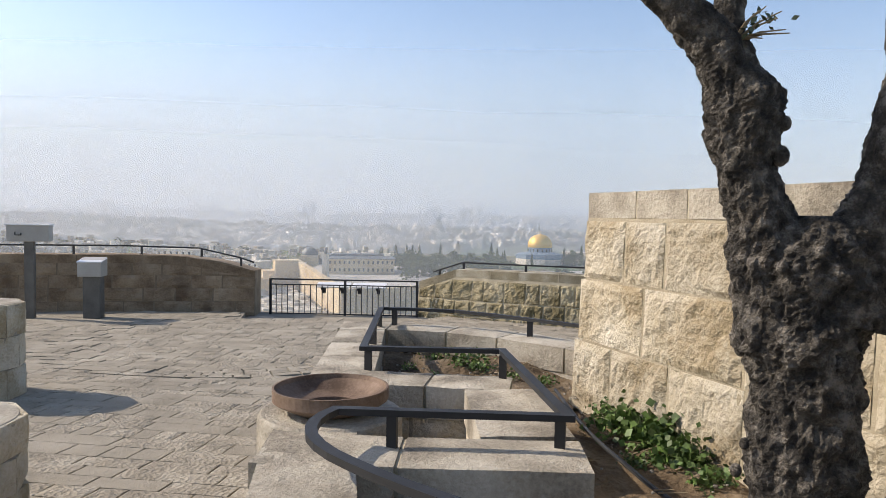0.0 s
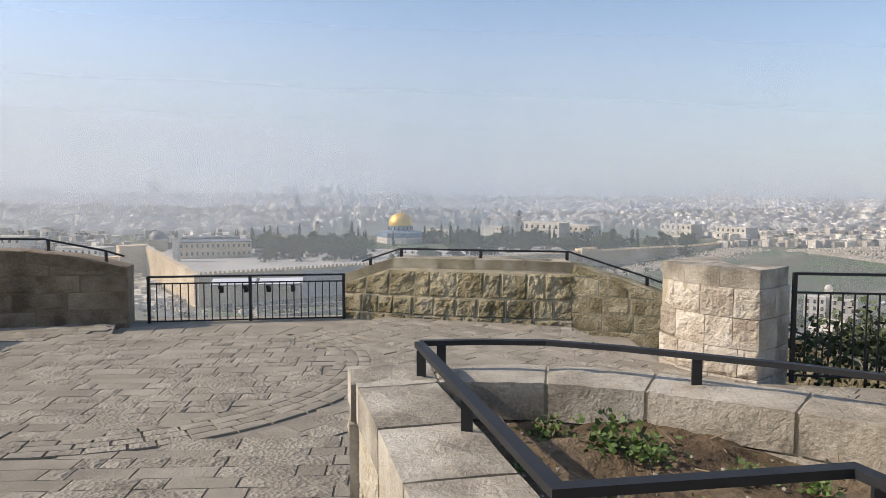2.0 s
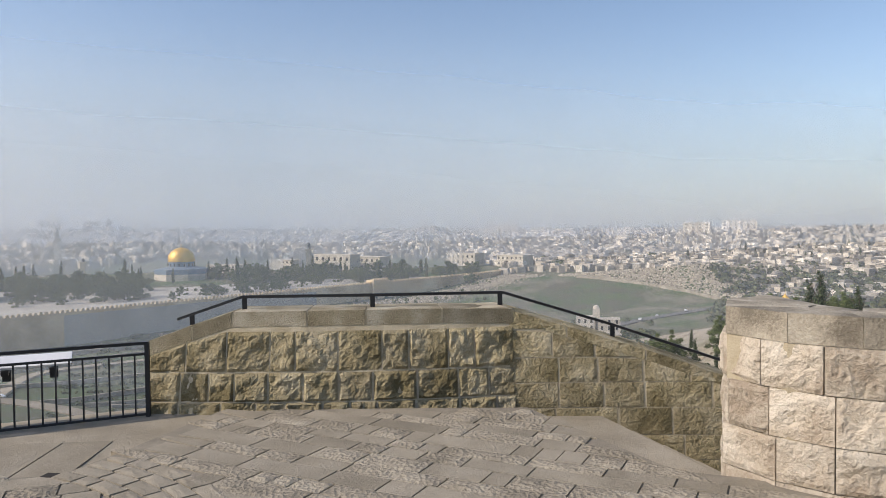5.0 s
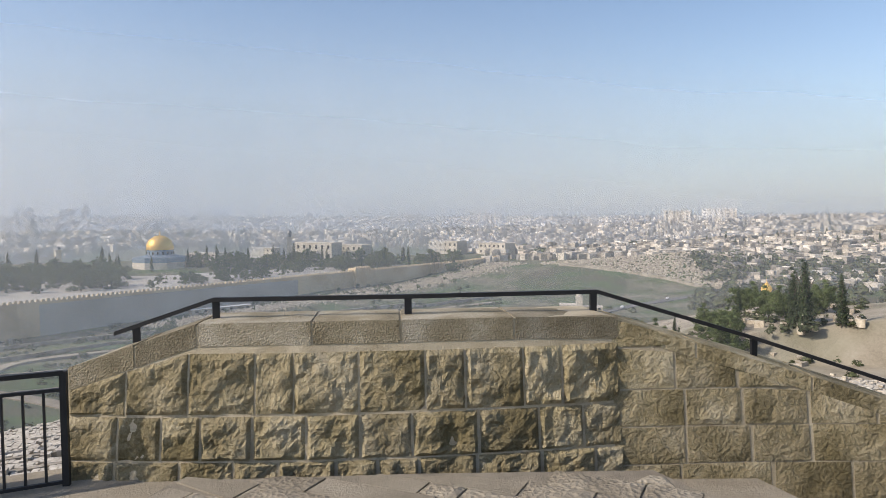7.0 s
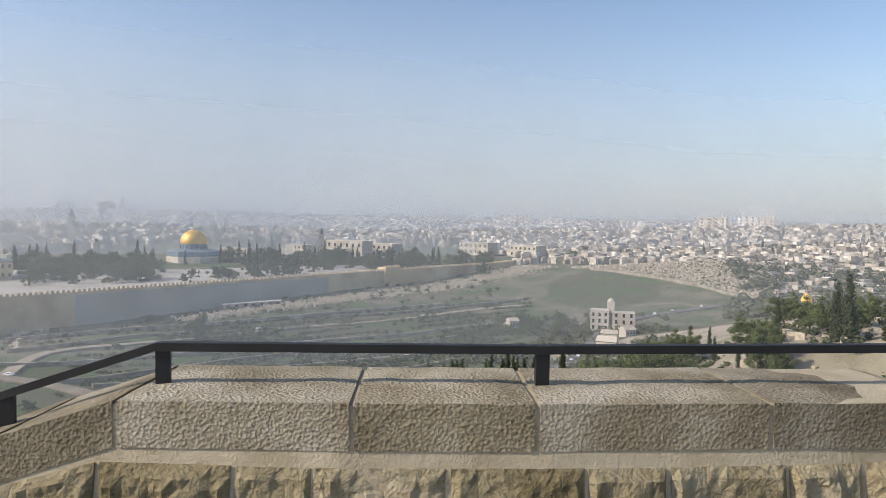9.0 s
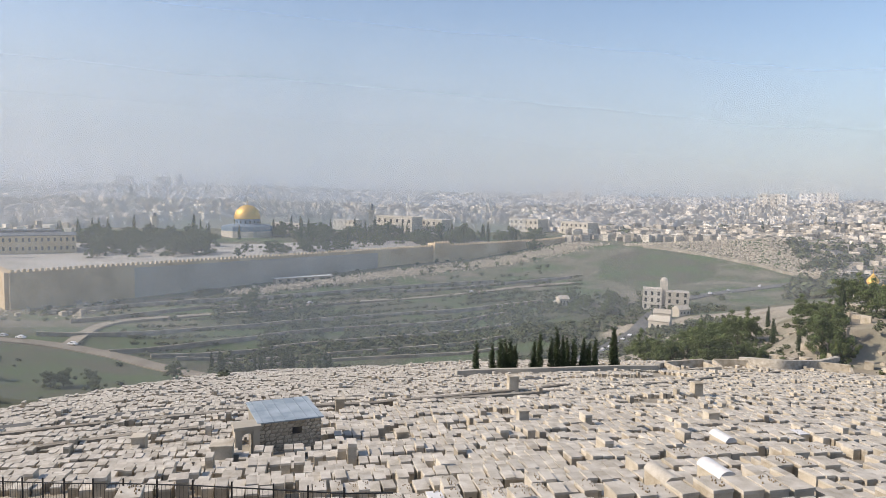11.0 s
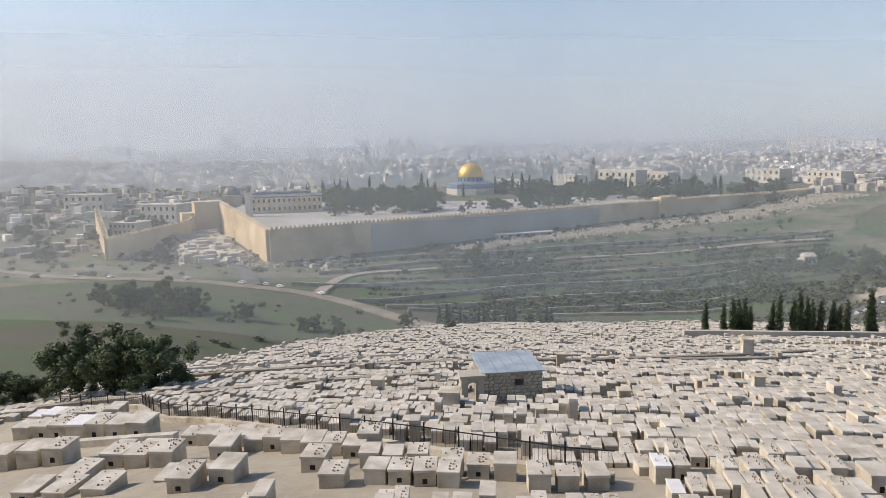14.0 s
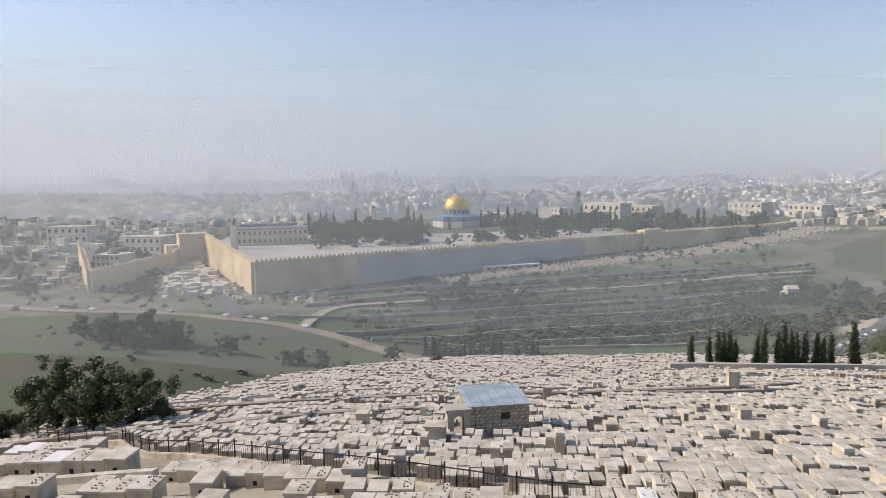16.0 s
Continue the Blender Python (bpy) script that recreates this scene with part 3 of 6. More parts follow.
LEFT_LINE = [(-13.5, 10.2), (-11, 11.7), (-8.4, 13.25), (-6.3, 14.4), (-5.3, 14.85), (-4.55, 15.15)]
near_wall("wall_left", LEFT_LINE, lambda s: -0.1, lambda s: ramp(((0, 1.12), (8.6, 1.12), (9.6, 1.0), (10.6, 0.72)), s), (0.28, 0.27, 0.26, 0.25, 0.24), BROWN, 0.03, (0.5, 0.9), 0.1, "long low brown limestone parapet with coursed stones", width=0.6, low=-4, seed=31, nx=7, nz=5, joint_mat=DARKPOINT)

RIGHT_LINE = [(2.93, 7.55), (3.36, 7.02), (3.92, 6.34), (4.5, 5.55), (5.2, 4.5), (6.4, 2.8), (7.6, 1.0)]
near_wall("wall_right", RIGHT_LINE, lambda s: 0.35, lambda s: 2.17 + 0.0 * s, (0.4, 0.42, 0.42, 0.4), LIME, 0.020, (0.36, 0.82), 0.03, "tall pale limestone wall of large rock-faced blocks", cap=0.165, width=0.75, cap_len=(0.42, 0.62), low=-0.2, seed=51, cap_mat=DRESS, nx=14, nz=10, endlean=0.1)
END_LINE = [(3.59, 8.18), (3.29, 7.9), (3.01, 7.62)]
wall_end = tagged(new("wall_right_end"), "rock-faced end of a tall limestone wall", "wall", kind="structure")
face_stones(wall_end, v3(END_LINE), lambda s: 0.35, lambda s: 2.16, (0.4, 0.42, 0.42, 0.4, 0.22), LIME, 0.05, (0.3, 0.5), 0.08, seed=71, nx=8, nz=8)
core("wall_core", v3(END_LINE), lambda s: -0.2, lambda s: 1.9, 0.5, POINTING, wall_end, 0.16)

# the curved pier at the stairs
PIER = [(3.98, 14.2), (3.42, 13.95), (3.16, 13.55), (3.32, 13.05), (3.62, 12.72), (3.98, 12.5)]
pier = tagged(new("stone_pier"), "curved pale limestone pier of four rock-faced courses", "pier", kind="structure")
face_stones(pier, v3(PIER), lambda s: -0.6, lambda s: 0.97, (0.62, 0.3, 0.33, 0.32), PALE, 0.022, (0.26, 0.46), 0.0, seed=91, nx=10, nz=8, joint=0.004)
PIER_SIDE = [(3.98, 12.5), (4.2, 12.72), (4.46, 13.05)]
face_stones(pier, v3(PIER_SIDE), lambda s: -0.6, lambda s: 0.97, (0.62, 0.3, 0.33, 0.32), PALE, 0.022, (0.26, 0.42), 0.0, seed=97, joint=0.004)
bm = bmesh.new()
ring = [(3.98, 14.19), (3.445, 13.934), (3.195, 13.55), (3.345, 13.075), (3.637, 12.755), (3.98, 12.54), (4.185, 12.735), (4.43, 13.05)]
t, b = [bm.verts.new((x, y, 0.965)) for x, y in ring], [bm.verts.new((x, y, -2)) for x, y in ring]
for i in range(len(ring)):
    k = (i + 1) % len(ring)
    bm.faces.new((b[i], b[k], t[k], t[i]))
bm.faces.new(t)
part("pier_core", bm, POINTING, pier)
cx, cy = 3.83, 13.2
cap_ring = ring
for i in range(len(cap_ring)):
    a, c2 = Vector((*cap_ring[i], 1.17)), Vector((*cap_ring[(i + 1) % len(cap_ring)], 1.17))
    mid = Vector((cx, cy, 1.17))
    grow = lambda p: mid + (p - mid) * 1.015
    if i == len(cap_ring) - 1:
        continue
    v, f = block([grow(a), grow(c2), mid + (c2 - mid) * 0.25, mid + (a - mid) * 0.25], (0, 0, 1), 0.2, 0.008, 300 + i, 5, 4, joint=0.002)
    link_mesh("coping_stone", v, f, DRESS, pier)
v, f = block([mid + (Vector((*p, 1.165)) - mid) * 0.26 for p in (cap_ring[0], cap_ring[2], cap_ring[4], cap_ring[6])], (0, 0, 1), 0.2, 0.004, 320, 3, 3, joint=0.0)
link_mesh("coping_stone", v, f, DRESS, pier)

# ---- stairs down between the parapet and the pier ----
for k in range(7):
    bm = bmesh.new()
    x = 2.75 + 0.34 * k
    quad = [(x - 0.35, 15.75), (x + 0.34, 15.6), (x + 0.62, 13.2), (x + 0.02, 13.35)]
    z = -0.17 * (k + 1)
    tp, bt = [bm.verts.new((a, c, z)) for a, c in quad], [bm.verts.new((a, c, z - 0.9)) for a, c in quad]
    for i in range(4):
        bm.faces.new((bt[i], bt[(i + 1) % 4], tp[(i + 1) % 4], tp[i]))
    bm.faces.new(tp)
    tagged(part("stair_step", bm, PAVE), "worn grey stone step going down", "step", "stairs", "structure")


# ---- planter of dressed stone ----
planter = tagged(new("stone_planter"), "low planter walls of tooled pale limestone blocks around soil beds", "planter", kind="structure")


def planter_run(line, width, seed, lens=(0.45, 0.8), inner=True, high=0.95, deep=0.2):
    line = v3(line)
    coping(planter, line, lambda s: high, width, deep, DRESS, lens, seed=seed, over=0.015, bulge=0.012, name="block")
    base = lambda s: floor_z(*lerp_line(line, min(max(s, 1e-3), line_length(line) - 1e-3))[0].xy) - 0.05
    face_stones(planter, line, base, lambda s: high - deep, (0.4, 0.4, 0.4), LIME, 0.02, (0.4, 0.7), 0.0, seed=seed + 9, deep=0.1, nx=4, nz=3, name="block")
    core("wall_core", line, lambda s: -0.2, lambda s: high - deep, width, DRESS, planter, inset=0.012)
    bed = [lerp_line(line, 0.05)[0]] + line[1:-1] + [lerp_line(line, line_length(line) - 0.05)[0]]
    core("mortar_bed", bed, lambda s: high - deep - 0.02, lambda s: high + 0.004, width - 0.02, POINTING, planter, inset=0.012)


planter_run([(4.6, 7.45), (4.2, 7.78), (3.4, 8.38), (2.7, 8.78), (2.0, 9.0), (1.3, 9.03), (0.58, 8.85)], 0.42, 101)
planter_run([(0.58, 8.85), (1.0, 7.75), (1.42, 6.62), (1.66, 5.95), (1.86, 5.4), (2.25, 4.62), (2.75, 4.0)], 0.42, 121)
planter_run([(1.58, 6.52), (2.1, 6.62), (2.72, 6.72)], 0.38, 141)
planter_run([(2.46, 6.66), (2.62, 6.25), (2.8, 5.78)], 0.46, 151)
planter_run([(1.95, 5.1), (2.6, 5.28), (3.36, 5.5)], 0.42, 161)


def soil_bed(name, poly, z, label, seed):
    bm = bmesh.new()
    face = bm.faces.new([bm.verts.new((x, y, z)) for x, y in poly])
    bmesh.ops.triangulate(bm, faces=[face])
    for _ in range(5):
        bmesh.ops.subdivide_edges(bm, edges=[e for e in bm.edges if e.calc_length() > 0.09], cuts=1)
        bmesh.ops.triangulate(bm, faces=bm.faces)
    for v in bm.verts:
        v.co.z += 0.07 * noise.noise(v.co * 1.7 + Vector((seed, 0, 0))) + 0.04 * noise.noise(v.co * 6) + 0.02 * noise.noise(v.co * 16)
    return tagged(part(name, bm, SOIL), label, "soil", kind="structure")


soil_bed("soil_bed", [(0.95, 8.7), (1.75, 6.7), (2.8, 6.95), (3.1, 7.55), (3.45, 8.1), (2.6, 8.5), (1.9, 8.8)], 0.74, "dry brown soil in a planter bed with sparse weeds", 1)
soil_bed("soil_bed", [(2.6, 6.9), (2.95, 5.6), (3.3, 5.4), (2.6, 4.9), (2.9, 4.2), (6.0, 1.5), (6.6, 2.6), (4.2, 6.2), (3.1, 7.75)], 0.72, "bare brown earth beneath an olive tree", 2)
soil_bed("basin_floor", [(1.7, 6.6), (2.5, 6.65), (2.7, 5.3), (1.95, 5.2)], 0.5, "dusty floor of an empty stone basin", 3)

# bowl on its round pedestal
bowl = thing("fire_bowl", (1.932, 5.901, 0.935), "round rusty steel bowl on a round stone pedestal", "bowl")


def lathe(bm, profile, sides=48):
    rings = [[bm.verts.new((r * math.cos(2 * math.pi * k / sides), r * math.sin(2 * math.pi * k / sides), z)) for k in range(sides)] for r, z in profile]
    for a, b in zip(rings, rings[1:]):
        for k in range(sides):
            bm.faces.new((a[k], a[(k + 1) % sides], b[(k + 1) % sides], b[k]))
    return rings


bm = bmesh.new()
rr = lathe(bm, [(0.0001, 0.036), (0.15, 0.036), (0.152, 0.062), (0.165, 0.068), (0.22, 0.088), (0.285, 0.135), (0.294, 0.158), (0.305, 0.158), (0.305, 0.094), (0.29, 0.082), (0.2, 0.036), (0.1, 0.031)])
part("dish", bm, RUST, bowl)
# Black disc: the shade in the dish's central hole put into the colour.
bm = bmesh.new()
lathe(bm, [(0.0001, 0.05), (0.13, 0.048), (0.15, 0.04)])
part("ash", bm, DARKHOLE, bowl, "black disc for the dark hole in the bottom")
bm = bmesh.new()
lathe(bm, [(0.0001, 0.03), (0.36, 0.03), (0.375, 0.018), (0.38, 0.0), (0.38, -0.7)])
part("pedestal", bm, DRESS, bowl, "round tooled stone pedestal")


# ---- railings ----
def rail_thing(name, label, pts, posts, drop, w=0.05, h=0.035, post_w=0.045):
    r = tagged(new(name), label, "railing")
    bm = bmesh.new()
    add_path(bm, pts, w, h)
    part("top_rail", bm, IRON, r)
    for x, y, z in posts:
        bm = bmesh.new()
        add_bar(bm, (x, y, z), (x, y, z - drop), post_w, post_w * 0.45, (0, 1, 0))
        add_box(bm, x, y, z - drop, post_w * 1.5, post_w * 1.1, 0.008)
        part("post", bm, IRON, r)
    return r


rail_thing("planter_railing", "low black steel rail on short posts along the planter blocks", [(1.0, 8.75, 1.11), (1.68, 6.86, 1.11), (2.57, 7.12, 1.11), (3.21, 5.7, 1.11), (2.2, 5.43, 1.11), (2.19, 5.33, 1.11), (2.2, 5.23, 1.11), (2.235, 5.13, 1.11), (2.29, 5.04, 1.11), (2.365, 4.96, 1.11), (2.46, 4.885, 1.11), (2.57, 4.82, 1.11), (2.7, 4.75, 1.11), (2.85, 4.68, 1.11), (3.3, 4.5, 1.11)],
           [(1.03, 8.64, 1.1), (1.35, 7.78, 1.1), (1.69, 6.92, 1.1), (2.6, 7.02, 1.1), (3.17, 5.74, 1.1), (2.45, 5.49, 1.1), (2.9, 4.66, 1.1)], 0.16, 0.05, 0.03, 0.048)
rail_thing("planter_back_railing", "low curved black steel rail on the rear planter blocks", [(1.0, 8.78, 1.11), (1.35, 8.86, 1.11), (1.7, 8.88, 1.11), (2.1, 8.78, 1.11), (2.5, 8.62, 1.11), (2.9, 8.46, 1.11), (3.3, 8.25, 1.11), (4.2, 7.65, 1.11)],
           [(1.12, 8.8, 1.1), (2.46, 8.63, 1.1), (3.7, 7.98, 1.1)], 0.16, 0.045, 0.028, 0.05)
rail_thing("parapet_railing", "low black steel rail along the parapet top", [(-1.2, 16.72, 0.82), (-0.52, 16.6, 1.05), (0.84, 16.42, 1.05), (2.25, 16.33, 1.05), (3.44, 16.15, 0.68), (4.6, 15.85, 0.28), (6.5, 15.25, -0.38)],
           [(-1.05, 16.69, 0.87), (-0.5, 16.6, 1.04), (0.84, 16.42, 1.04), (2.22, 16.33, 1.04), (3.44, 16.15, 0.67), (4.6, 15.85, 0.27), (6.0, 15.42, -0.2)], 0.15, 0.04, 0.03, 0.05)
rail_thing("left_parapet_railing", "low black steel rail along the brown parapet", [(-13.4, 10.5, 1.3), (-11, 12.0, 1.3), (-8.5, 13.5, 1.3), (-7.1, 14.25, 1.3), (-5.75, 14.95, 1.26), (-5.0, 15.25, 1.08), (-4.7, 15.36, 0.98)],
           [(-12, 11.38, 1.29), (-9.9, 12.66, 1.29), (-7.9, 13.82, 1.29), (-6.75, 14.43, 1.29), (-5.7, 14.97, 1.25), (-4.95, 15.27, 1.06)], 0.17, 0.04, 0.03, 0.045)


def bar_fence(name, label, posts, low, high, gap=0.115, second=0.11):
    f = tagged(new(name), label, "fence")
    pts = [Vector((x, y, 0)) for x, y in posts]
    for p in pts:
        bm = bmesh.new()
        add_box(bm, p.x, p.y, low, 0.042, 0.042, high - low + 0.01)
        part("post", bm, IRON, f)
    for a, b in zip(pts, pts[1:]):
        for z, hh in ((high, 0.03), (high - second, 0.022), (low + 0.08, 0.022)):
            bm = bmesh.new()
            add_bar(bm, a + Vector((0, 0, z)), b + Vector((0, 0, z)), 0.04 if z == high else 0.025, hh)
            part("rail", bm, IRON, f)
        n = int((b - a).length / gap)
        for k in range(1, n):
            p = a + (b - a) * (k / n)
            bm = bmesh.new()
            add_box(bm, p.x, p.y, low + 0.08, 0.014, 0.014, high - second - low - 0.08)
            part("baluster", bm, IRON, f)
    return f


bar_fence("lookout_fence", "black steel bar fence between two stone parapets", [(-4.42, 15.55), (-2.9, 15.98), (-1.44, 16.38)], -0.17, 0.63)
bar_fence("stair_fence", "black steel bar fence beside the pier and hedge", [(4.4, 12.75), (5.6, 12.72), (6.8, 12.7), (8.0, 12.68), (9.2, 12.66)], -0.05, 1.12, second=0.2)

# information boards beyond the fence
for k, (x, y) in enumerate(((-3.24, 16.12), (-2.5, 16.32))):
    board = thing("information_board", (x, y, 0.43), "white slanted information board on black brackets behind the fence", "sign", "information boards", turn=15)
    bm = bmesh.new()
    add_box(bm, 0, 0, 0.06, 0.71, 0.32, 0.025, 0, 0.005)
    bmesh.ops.rotate(bm, cent=(0, 0, 0.06), matrix=Matrix.Rotation(radians(12), 3, "X"), verts=bm.verts)
    part("panel", bm, PANEL, board)
    for sx in (-0.2, 0.2):
        bm = bmesh.new()
        add_bar(bm, (sx, -0.18, -0.0), (sx, 0.16, 0.05), 0.06, 0.05)
        add_bar(bm, (sx, -0.02, -0.1), (sx, -0.02, 0.03), 0.07, 0.06, (0, 1, 0))
        part("bracket", bm, IRON, board)

# sign box on a post, and a cabinet on a pedestal, before the brown parapet
sign = thing("telescope_sign", (-7.62, 12.55, 0.0), "grey sign box on a tall dark post before the brown wall", "sign", turn=28)
bm = bmesh.new()
add_box(bm, 0, 0, 0, 0.16, 0.12, 1.42, 0, 0.01)
part("post", bm, POSTGREY, sign)
bm = bmesh.new()
add_box(bm, 0, 0, 1.42, 0.72, 0.22, 0.3, 0, 0.015)
part("box", bm, GREYBOX, sign)
bm = bmesh.new()
add_box(bm, 0, 0, 1.715, 0.76, 0.26, 0.02, 0, 0.004)
part("cover", bm, PANEL, sign)
bm = bmesh.new()
for a, b in (((-0.2, -0.13, 1.6), (-0.2, -0.13, 1.54)), ((-0.2, -0.13, 1.54), (-0.1, -0.13, 1.54)), ((-0.1, -0.13, 1.54), (-0.1, -0.13, 1.58))):
    add_bar(bm, a, b, 0.015, 0.015, (0, 1, 0))
part("hasp", bm, IRON, sign)
cab = thing("meter_cabinet", (-6.67, 13.05, 0.0), "light grey slanted cabinet on a dark pedestal", "cabinet", turn=25)
bm = bmesh.new()
add_box(bm, 0.02, 0, 0, 0.3, 0.26, 0.78, 0, 0.01)
part("pedestal", bm, POSTGREY, cab)
bm = bmesh.new()
add_box(bm, 0, 0, 0.78, 0.42, 0.36, 0.28, 0, 0.015)
for v in bm.verts:
    if v.co.z > 0.95 and v.co.y > 0:
        v.co.z += 0.07
part("box", bm, GREYBOX, cab)
bm = bmesh.new()
add_box(bm, 0, -0.02, 1.075, 0.44, 0.34, 0.018, 0, 0.004)
bmesh.ops.rotate(bm, cent=(0, 0, 1.08), matrix=Matrix.Rotation(radians(10), 3, "X"), verts=bm.verts)
part("lid", bm, PANEL, cab)

# round stone bollards of the terrace
for x, y, r, h, lab in ((-3.15, 7.86, 0.5, 0.98, "round rough limestone planter drum on the paving"), (-0.34, 5.4, 0.5, 0.62, "low round limestone drum on the paving")):
    drum = thing("stone_drum", (x, y, floor_z(x, y) - 0.03), lab, "drum")
    for k in range(3):
        n = 9
        for i in range(n):
            a, b = 2 * math.pi * (i + 0.5 * (k % 2)) / n, 2 * math.pi * (i + 1 + 0.5 * (k % 2)) / n
            z0, z1 = h * k / 3, h * (k + 1) / 3
            c = [(r * math.cos(a), r * math.sin(a), z0), (r * math.cos(b), r * math.sin(b), z0), (r * math.cos(b), r * math.sin(b), z1), (r * math.cos(a), r * math.sin(a), z1)]
            v, f = block(c, (math.cos((a + b) / 2), math.sin((a + b) / 2), 0), 0.12, 0.03, 400 + k * 20 + i + int(x * 3), 4, 3)
            link_mesh("stone", v, f, LIME, drum)
    bm = bmesh.new()
    lathe(bm, [(r * 0.93, 0.0), (r * 0.95, h - 0.02), (r * 0.9, h), (0.001, h)], 32)
    part("drum_core", bm, DRESS, drum)


# drain slot at the paving edge: a solid black bar, its shade painted in
drain = thing("drain_slot", (-1.55, 14.3, -0.03), "solid black bar for a drain slot at the paving edge", "drain", turn=-20)
bm = bmesh.new()
add_box(bm, 0, 0, 0.0, 0.34, 0.09, 0.034, 0, 0.004)
part("grate", bm, DARKHOLE, drain)


# ---- olive tree in the front bed ----
olive = thing("olive_tree", (4.06, 5.265, 0.62), "gnarled old olive tree with dark rough bark, standing in bare soil", "tree")
bm = bmesh.new()


def smooth_path(pts, n):
    """Points and radii along a spline through (x, y, z, r)."""
    out = []
    m = len(pts) - 1
    for i in range(n + 1):
        u = i / n * m
        k = min(int(u), m - 1)
        f = u - k
        p = [Vector(pts[max(0, min(m, k + d))]) for d in (-1, 0, 1, 2)]
        out.append(0.5 * ((2 * p[1]) + (p[2] - p[0]) * f + (2 * p[0] - 5 * p[1] + 4 * p[2] - p[3]) * f * f + (3 * p[1] - p[0] - 3 * p[2] + p[3]) * f ** 3))
    return [(v[0], v[1], v[2]) for v in out], [max(0.004, v[3]) for v in out]


def limb(pts, n, sides, rough, seed):
    P, R = smooth_path([Vector((*p[:3], p[3])) if len(p) == 4 else p for p in pts], n)
    add_tube(bm, P, R, sides, rough, seed)


limb([(0.04, 0.0, -0.15, 0.24), (0.04, 0.0, 0.1, 0.195), (0.03, 0.0, 0.5, 0.175), (0.02, 0.0, 0.85, 0.175), (0.03, 0.0, 1.1, 0.19), (0.04, 0.0, 1.28, 0.17), (0.04, 0, 1.4, 0.08)], 130, 110, 0.24, 1)
limb([(-0.06, 0.0, 0.95, 0.14), (-0.11, 0.0, 1.25, 0.13), (-0.17, -0.01, 1.5, 0.1), (-0.21, -0.02, 1.68, 0.115), (-0.225, -0.02, 1.8, 0.125), (-0.28, -0.05, 1.92, 0.085), (-0.34, -0.06, 2.02, 0.08), (-0.45, -0.1, 2.14, 0.072), (-0.7, -0.15, 2.4, 0.065), (-0.95, -0.2, 2.85, 0.045), (-1.05, -0.2, 3.4, 0.03)], 150, 70, 0.28, 2)
limb([(0.1, 0.0, 1.05, 0.15), (0.17, 0.0, 1.32, 0.11), (0.245, 0.02, 1.52, 0.09), (0.29, 0.03, 1.75, 0.075), (0.31, 0.05, 2.1, 0.065), (0.42, 0.1, 2.8, 0.05), (0.4, 0.1, 3.4, 0.03)], 110, 56, 0.28, 3)
limb([(-0.2, 0.0, 1.82, 0.08), (-0.24, 0.02, 1.98, 0.06), (-0.26, 0.05, 2.12, 0.05), (-0.22, 0.1, 2.6, 0.035), (0.0, 0.1, 3.4, 0.02)], 40, 20, 0.3, 4)
for k in range(26):
    ang, hh = random.Random(k).uniform(0, 6.28), random.Random(k + 50).uniform(0.1, 1.75)
    cx0 = -0.17 if hh > 1.35 else 0.0
    rad = 0.1 if hh > 1.35 else 0.19
    c0 = Vector((cx0 + rad * math.cos(ang), rad * math.sin(ang), hh))
    bmesh.ops.create_icosphere(bm, subdivisions=2, radius=random.Random(k + 90).uniform(0.015, 0.03), matrix=Matrix.Translation(c0) @ Matrix.Diagonal((1, 1, 1.3, 1)))
part("trunk", bm, BARK, olive)


def leaf_cloud(centres, n, size, spread, seed, long=3.2):
    """Small two-faced leaf blades round the given points."""
    r = random.Random(seed)
    verts, faces = [], []
    for k in range(n):
        c = Vector(r.choice(centres)) + Vector((r.gauss(0, 1), r.gauss(0, 1), r.gauss(0, 0.8))) * spread
        d = Vector((r.gauss(0, 1), r.gauss(0, 1), r.gauss(0, 0.7))).normalized()
        s = d.cross(Vector((r.gauss(0, 1), r.gauss(0, 1), r.gauss(0, 1)))).normalized()
        L = size * r.uniform(0.7, 1.3)
        b = len(verts)
        verts += [c, c + d * L * 0.5 + s * L / long, c + d * L, c + d * L * 0.5 - s * L / long]
        faces.append((b, b + 1, b + 2, b + 3))
    return verts, faces


tips = [(-1.05, -0.2, 3.5), (-0.8, 0.3, 3.8), (0.4, 0.1, 3.6), (0.0, 0.1, 3.7), (0.6, -0.3, 4.0), (-0.4, -0.4, 4.1), (0.1, 0.5, 4.2)]
v, f = leaf_cloud(tips, 2600, 0.06, 0.42, 5)
link_mesh("crown", v, f, OLIVE_LEAF, olive)
bm = bmesh.new()
for k in range(9):
    a = random.Random(k).uniform(-1.2, 1.2)
    add_tube(bm, [(-0.25, 0.0, 2.0), (-0.21 + 0.02 * k / 3, -0.03, 2.04 + 0.03 * a), (-0.17 + 0.012 * k, -0.05 + 0.02 * a, 2.05 + 0.06 * a)], [0.006, 0.004, 0.002], 5)
part("twig", bm, TWIG, olive)
v, f = leaf_cloud([(-0.17, -0.04, 2.05), (-0.13, -0.05, 2.07), (-0.21, -0.03, 2.04)], 40, 0.028, 0.03, 6)
link_mesh("sprig", v, f, OLIVE_LEAF, olive)


